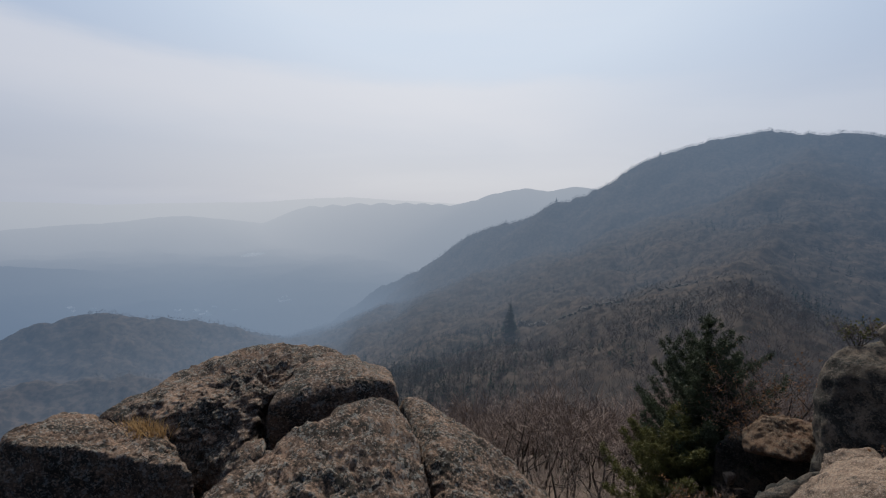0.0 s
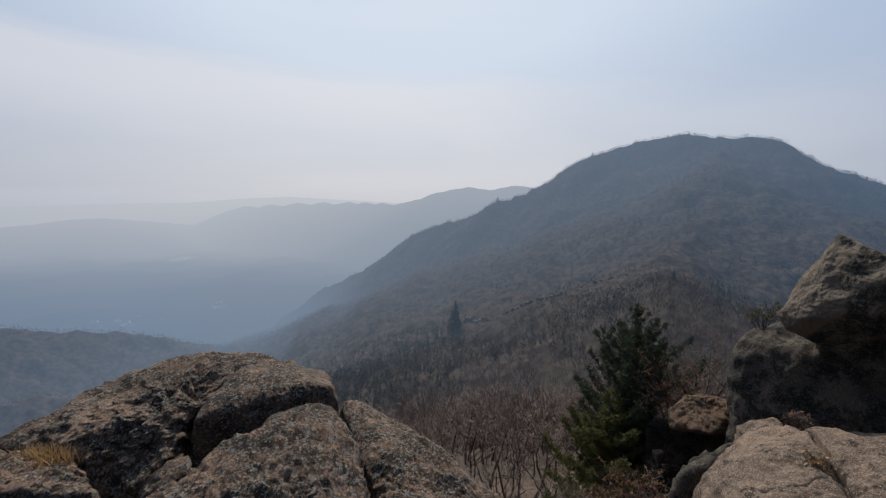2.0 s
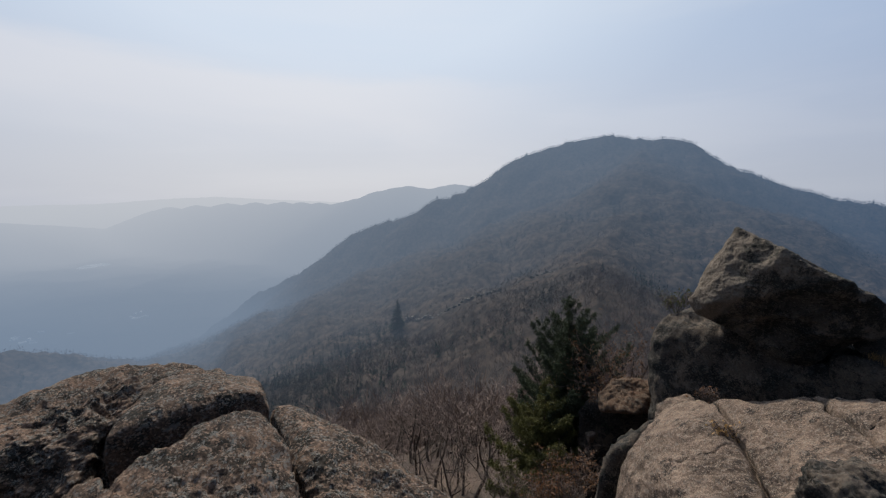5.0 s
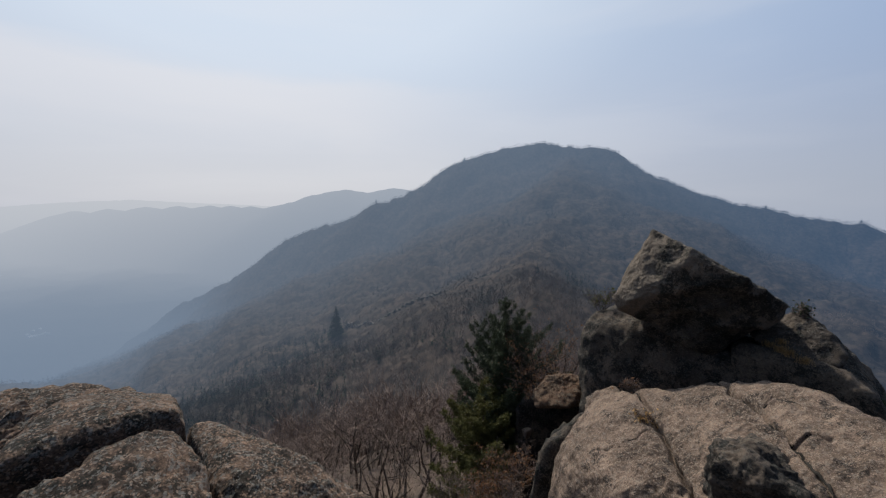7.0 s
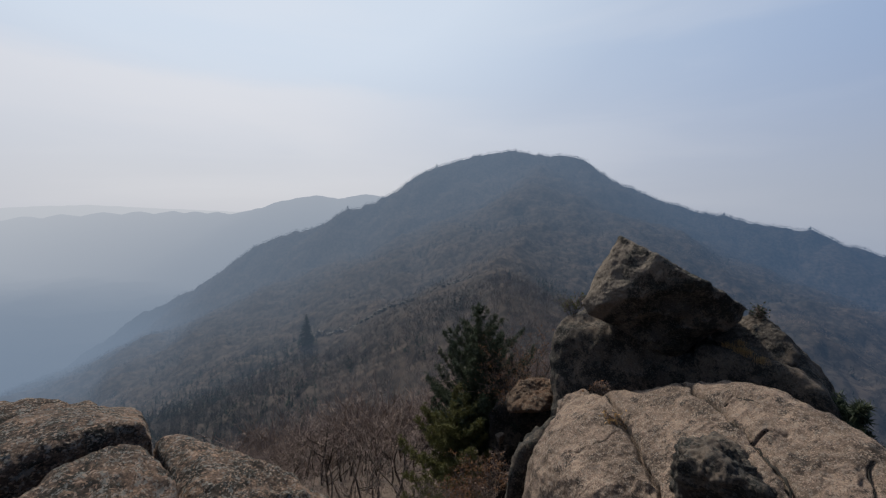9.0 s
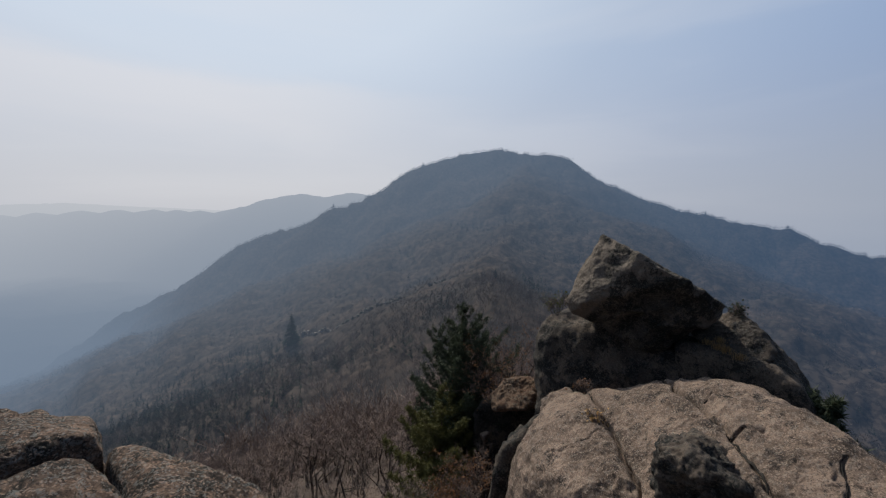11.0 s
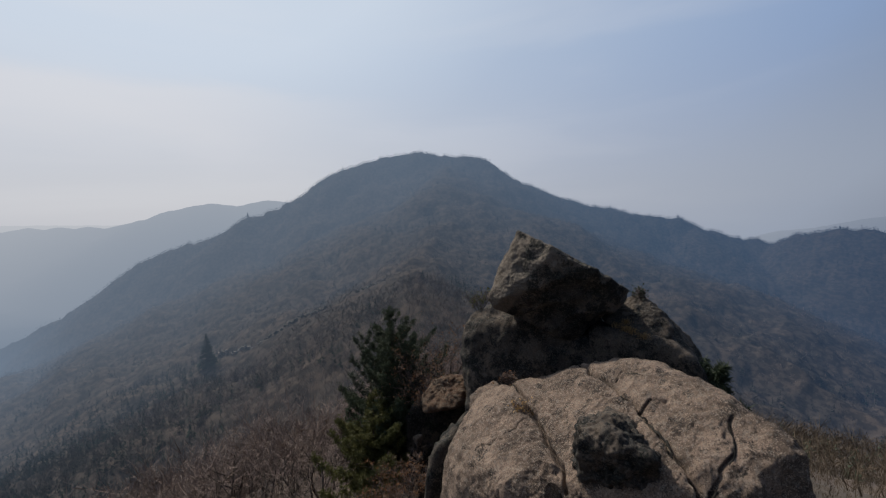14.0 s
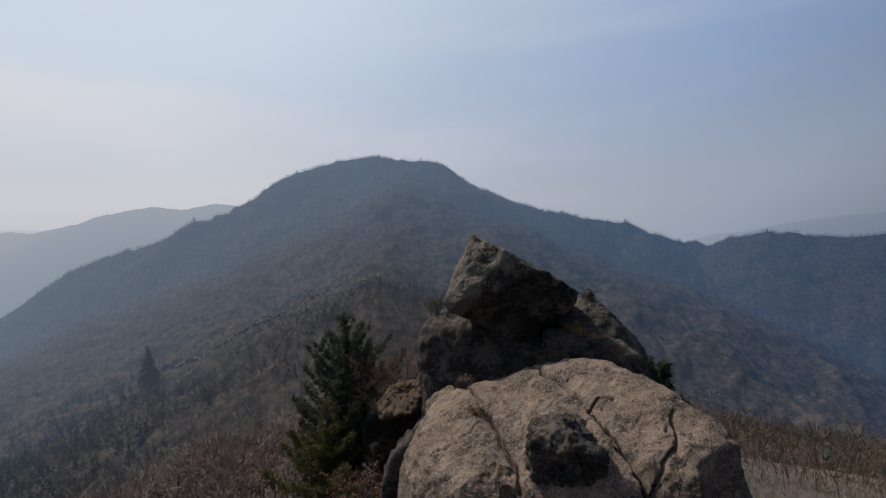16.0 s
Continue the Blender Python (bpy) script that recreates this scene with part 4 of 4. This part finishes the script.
def grass_tuft(x, y, z, size, seed, count=90):
    rng = np.random.default_rng(seed)
    v, f = [], []
    for _ in range(count):
        a, b = rng.uniform(0, 6.28), rng.uniform(0.1, 0.9)
        root = np.array((rng.normal(0, 0.35), rng.normal(0, 0.35), 0)) * size
        d = np.array((math.cos(a) * b, math.sin(a) * b, 1.0))
        tip = root + d * size * rng.uniform(0.5, 1.0)
        mid = root + (d + (0, 0, 0.3)) * size * 0.4
        s = np.array((-math.sin(a), math.cos(a), 0)) * 0.0022
        k = len(v)
        v += [root - s, root + s, mid + s, mid - s, tip]
        f += [(k, k + 1, k + 2, k + 3), (k + 3, k + 2, k + 4)]
    tagged(thing("grass_tuft", (x, y, z), "tuft of dry straw-coloured grass in a rock cleft", "grass", "grass tufts", "stuff", mesh_from("grass_tuft", v, f, STRAW)))


for row, spot in enumerate(((-1.72, 2.44, 0.19, 0.13), (-1.80, 2.48, 0.19, 0.12), (-1.65, 2.41, 0.20, 0.11), (-1.90, 2.53, 0.17, 0.11), (-1.76, 2.52, 0.17, 0.12))):
    grass_tuft(*spot, 90 + row)

for row, spot in enumerate(((11.78, 6.15, -1.58, 0.20), (11.72, 5.85, -1.62, 0.22), (11.70, 5.62, -1.66, 0.22), (11.71, 5.35, -1.74, 0.20), (11.95, 5.95, -1.48, 0.18))):
    grass_tuft(*spot, 120 + row, 140)

# ---------------- woods further off ----------------


def far_crown(rng, pieces, conifer=False, blade=0.006):
    """A small tree of unit height out of thin slivers."""
    tri = []
    if conifer:
        for k in range(pieces):
            h = (k + 0.5) / pieces
            a = rng.uniform(0, 6.28)
            r = 0.24 * (1 - h) + 0.02
            e = np.array((math.cos(a) * r, math.sin(a) * r, h))
            s = np.array((-math.sin(a), math.cos(a), 0)) * (0.10 * (1 - h) + 0.02)
            tri.append((np.array((0, 0, h + 0.10)), e - s, e + s))
    else:
        # a stem, some limbs from it, and twigs from the limbs
        def sliver(p, q, w):
            s = np.cross(q - p, rng.normal(0, 1, 3))
            s *= w / (np.linalg.norm(s) + 1e-9)
            tri.append((p - s, p + s, q))

        lean = np.array((rng.normal(0, 0.12), rng.normal(0, 0.12), 0.72))
        bend = lean * 0.45 + (rng.normal(0, 0.06), rng.normal(0, 0.06), 0)
        sliver(np.array((0, 0, -0.1)), bend * 1.1, min(0.014, 2.0 * blade))
        sliver(bend * 0.9, lean, min(0.010, 1.5 * blade))
        limbs = []
        for _ in range(max(3, pieces // 8)):
            k = rng.uniform(0.3, 0.98)
            a = rng.uniform(0, 6.28)
            d = np.array((math.cos(a), math.sin(a), rng.uniform(0.6, 1.5)))
            p = bend * k / 0.5 if k < 0.5 else bend + (lean - bend) * (k - 0.5) / 0.5
            q = p + d * rng.uniform(0.14, 0.26)
            limbs.append((p, q))
            sliver(p, q, min(0.008, 1.2 * blade))
        while len(tri) < pieces:
            p, q = limbs[rng.integers(len(limbs))]
            k = rng.uniform(0.3, 1.0)
            d = 0.5 * (q - p) + rng.normal(0, 0.09, 3) + (0, 0, 0.08)
            sliver(p + (q - p) * k, p + (q - p) * k + d * rng.uniform(0.5, 1.0), 0.8 * blade)
    return np.array(tri)


def woods(name, count, az, dist, height, mat, label, pieces, seed, conifer=False, power=1.0, keep=None, blade=0.006, along=None):
    rng = np.random.default_rng(seed)
    a = np.radians(rng.uniform(*az, count))
    r = dist[0] + (dist[1] - dist[0]) * rng.random(count) ** power
    x, y = -np.sin(a) * r, np.cos(a) * r
    if along is not None:
        # in a strip on both sides of a crest line
        i = rng.integers(0, len(along) - 1, count)
        at = along[i] + (along[i + 1] - along[i]) * rng.random(count)[:, None] + rng.normal(0, 5.0, (count, 3))
        x, y = at[:, 0], at[:, 1]
    if keep:
        m = keep(x, y, rng)
        x, y = x[m], y[m]
    z = land(x, y)
    count = len(x)
    kinds = np.array([far_crown(rng, pieces, conifer, blade) for _ in range(12)])
    t = kinds[rng.integers(0, 12, count)]
    h = rng.uniform(*height, count)
    turn = rng.uniform(0, 6.28, count)
    c, s = np.cos(turn)[:, None, None], np.sin(turn)[:, None, None]
    wide = rng.uniform(0.8, 1.25, count)[:, None, None]
    v = np.stack([(t[..., 0] * c - t[..., 1] * s) * wide, (t[..., 0] * s + t[..., 1] * c) * wide, t[..., 2]], -1) * h[:, None, None, None]
    v += np.stack([x, y, z], -1)[:, None, None, :]
    v = v.reshape(-1, 3)
    tagged(new(name, mesh_from(name, v, np.arange(len(v)).reshape(-1, 3), mat)), label, "woods", kind="stuff")


def off_rocks(x, y, rng):
    """Keeps the brush off the rocks and out of the pines."""
    return (np.hypot(x - 9.6, y - 14.8) > 2.6) & ~((x > 5.2) & (x < 14.5) & (y > -0.5) & (y < 12.8)) & (np.hypot(x + 1, y - 2) > 4)


def groves(x, y, rng):
    """Conifers keep to the hollows of the slope."""
    hollow = (land(x + 22, y) + land(x - 22, y) + land(x, y + 22) + land(x, y - 22)) / 4 - land(x, y)
    return 0.22 * hollow + fractal(np.stack([x / 70, y / 70, 0 * x + 8], -1), 3, 0.5, 21) + rng.normal(0, 0.2, len(x)) > 0.55


woods("bare_woods", 5200, (-66, 26), (62, 190), (4.0, 7.0), DISTANT_TWIG, "leafless oak woods on the near slopes", 70, 31, power=0.8, blade=0.0036)
woods("bare_woods", 800, (-44, 5), (34, 74), (4.5, 7.5), TWIG, "thicket of leafless young oaks among the nearer trees", 60, 41, keep=off_rocks, blade=0.004)
woods("underbrush", 2600, (-42, 6), (11, 75), (0.4, 1.3), PALE_TWIG, "tangled leafless underbrush between the trees", 28, 34, power=0.8, keep=off_rocks, blade=0.007)
woods("dry_scrub", 7500, (-99, -66), (15, 75), (0.4, 1.3), DRY, "dry tan scrub and grass on the open slope", 16, 35, power=0.7, keep=off_rocks, blade=0.009)
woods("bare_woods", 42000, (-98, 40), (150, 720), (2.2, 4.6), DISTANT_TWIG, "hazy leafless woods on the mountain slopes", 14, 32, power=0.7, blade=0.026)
for line, seed in ((RIDGES[1][0][5:], 51), (RIDGES[2][0][:14], 52)):
    woods("crest_woods", 5200, (0, 1), (1, 2), (1.8, 3.8), DISTANT_TWIG, "fringe of leafless trees along the mountain crest", 22, seed, blade=0.012, along=line)
woods("slope_scrub", 3000, (-99, -62), (32, 140), (1.6, 4.2), DRY, "leafless thorny scrub scattered over the dry slope", 26, 38, power=0.8)
woods("slope_scrub", 160, (-99, -62), (40, 140), (1.2, 3.2), NEEDLE, "dark evergreen bushes scattered over the dry slope", 16, 39, True)
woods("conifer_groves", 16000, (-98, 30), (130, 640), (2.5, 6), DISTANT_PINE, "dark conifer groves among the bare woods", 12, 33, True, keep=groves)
woods("conifer_groves", 1700, (-11, 18), (100, 300), (2.0, 4.4), DISTANT_PINE, "dark young conifers on the shaded slope", 14, 36, True)


woods("conifer_groves", 110, (-9, 14), (75, 150), (1.6, 3.2), DISTANT_PINE, "dark young conifers on the near shaded slope", 26, 37, True)


def far_conifer(az, d, height):
    """A single conifer that stands out from the woods: stacked drooping tiers round a stem."""
    rng = np.random.default_rng(int(d + height * 10))
    x, y, _ = polar(az, 0, d)
    z = float(land(np.array([x]), np.array([y]))[0])
    tree = thing("conifer_tree", (x, y, z), "lone dark conifer standing above the bare woods", "tree", "lone conifers")
    part("trunk", mesh_from("trunk", *tubes([[((0, 0, -0.5), 0.02 * height), ((0, 0, height), 0.02)]], 5), DISTANT_PINE), tree)
    blades = []
    for k in range(420):
        h = rng.random() ** 0.8
        a = rng.uniform(0, 6.28)
        r = (0.27 * (1 - h) + 0.03) * height * rng.uniform(0.6, 1.1)
        e = np.array((math.cos(a) * r, math.sin(a) * r, h * height - 0.1 * r))
        s = np.array((-math.sin(a), math.cos(a), 0.1)) * 0.28 * r
        blades.append((np.array((0, 0, h * height + 0.25 * r)), e - s, e + s))
    v = np.array(blades).reshape(-1, 3)
    tagged(part("needle_crown", mesh_from("needle_crown", v, np.arange(len(v)).reshape(-1, 3), DISTANT_PINE), tree), kind="stuff")


for az, d, height in ((-9.6, 250, 17.0), (-26.6, 640, 8.5), (-14.9, 615, 5.5), (-25.6, 638, 5.0), (-24.5, 636, 4.5), (-52.2, 650, 4.5), (-60.9, 664, 5.0), (-68.3, 678, 4.5), (-82.4, 680, 4.5),
                      (-36.5, 200, 5.0), (-12.5, 190, 5.0), (4.1, 112, 7.0)):
    far_conifer(az, d, height)


def valley():
    """Pale farm sheds and a pond on the valley floor, and the old wall on the near slope."""
    rng = np.random.default_rng(12)
    first = None
    for az, el, d in [(30.2 + rng.normal(0, 2.2), 0, 1075 + rng.normal(0, 20)) for _ in range(14)] + [(20 + rng.normal(0, 1.0), 0, 1180 + rng.normal(0, 20)) for _ in range(9)] + \
                     [(40 + rng.normal(0, 1.2), 0, 1250 + rng.normal(0, 20)) for _ in range(6)]:
        x, y, _ = polar(az, 0, d)
        z = float(land(np.array([x]), np.array([y]))[0])
        m = pose(x, y, z, 0, 0, rng.uniform(0, 180))
        if first is None:
            first = thing("farm_shed", (0, 0, 0), "pale low farm shed on the valley floor", "shed", "farm sheds")
            w, l, h = 2.4, 5.5, 1.6
            part("wall", mesh_from("wall", [(-w, -l, -1), (w, -l, -1), (w, l, -1), (-w, l, -1), (-w, -l, h), (w, -l, h), (w, l, h), (-w, l, h)],
                                   [(0, 1, 5, 4), (1, 2, 6, 5), (2, 3, 7, 6), (3, 0, 4, 7)], DISTANT_WHITE), first)
            part("roof", mesh_from("roof", [(-w - .4, -l - .4, h), (w + .4, -l - .4, h), (w + .4, l + .4, h), (-w - .4, l + .4, h), (0, -l - .4, h + 2), (0, l + .4, h + 2)],
                                   [(0, 4, 5, 3), (1, 2, 5, 4), (0, 1, 4), (2, 3, 5)], DISTANT_WHITE), first)
            first.matrix_basis = m
        else:
            copy_thing(first, m)
    x, y, _ = polar(23.9, 0, 2150)
    ring = [(x + 38 * math.cos(a) * (1 + 0.2 * math.sin(3 * a)), y + 95 * math.sin(a), -222) for a in np.linspace(0, 2 * math.pi, 28, endpoint=False)]
    tagged(new("pond", mesh_from("pond", ring, [tuple(range(28))], DISTANT_WHITE)), "pale pond shining on the hazy valley floor", "water", kind="structure")
    stones, faces = [], []
    line = [(-10.8, 270), (-13.2, 252), (-15.6, 237), (-19.5, 227), (-23.1, 234), (-27.5, 225), (-31.5, 248)]
    for (a0, d0), (a1, d1) in zip(line[:-1], line[1:]):
        for k in np.linspace(0, 1, 34, endpoint=False):
            if rng.random() < 0.45:
                continue
            x, y, _ = polar(a0 + (a1 - a0) * k, 0, d0 + (d1 - d0) * k + rng.normal(0, 0.4))
            z = float(land(np.array([x]), np.array([y]))[0]) + rng.uniform(0.2, 1.6)
            s = rng.uniform(0.3, 0.75, 3)
            i = len(stones)
            stones += [(x + u * s[0] * rng.uniform(.7, 1), y + v * s[1] * rng.uniform(.7, 1), z + w * s[2] * rng.uniform(.7, 1)) for u in (-1, 1) for v in (-1, 1) for w in (-1, 1)]
            faces += [tuple(i + j for j in f) for f in ((0, 1, 3, 2), (4, 6, 7, 5), (0, 4, 5, 1), (2, 3, 7, 6), (0, 2, 6, 4), (1, 5, 7, 3))]
    tagged(new("pale_rubble", mesh_from("pale_rubble", stones, faces, DISTANT_STONE)), "line of pale broken stone along the wooded slope", "rubble", kind="stuff")


valley()
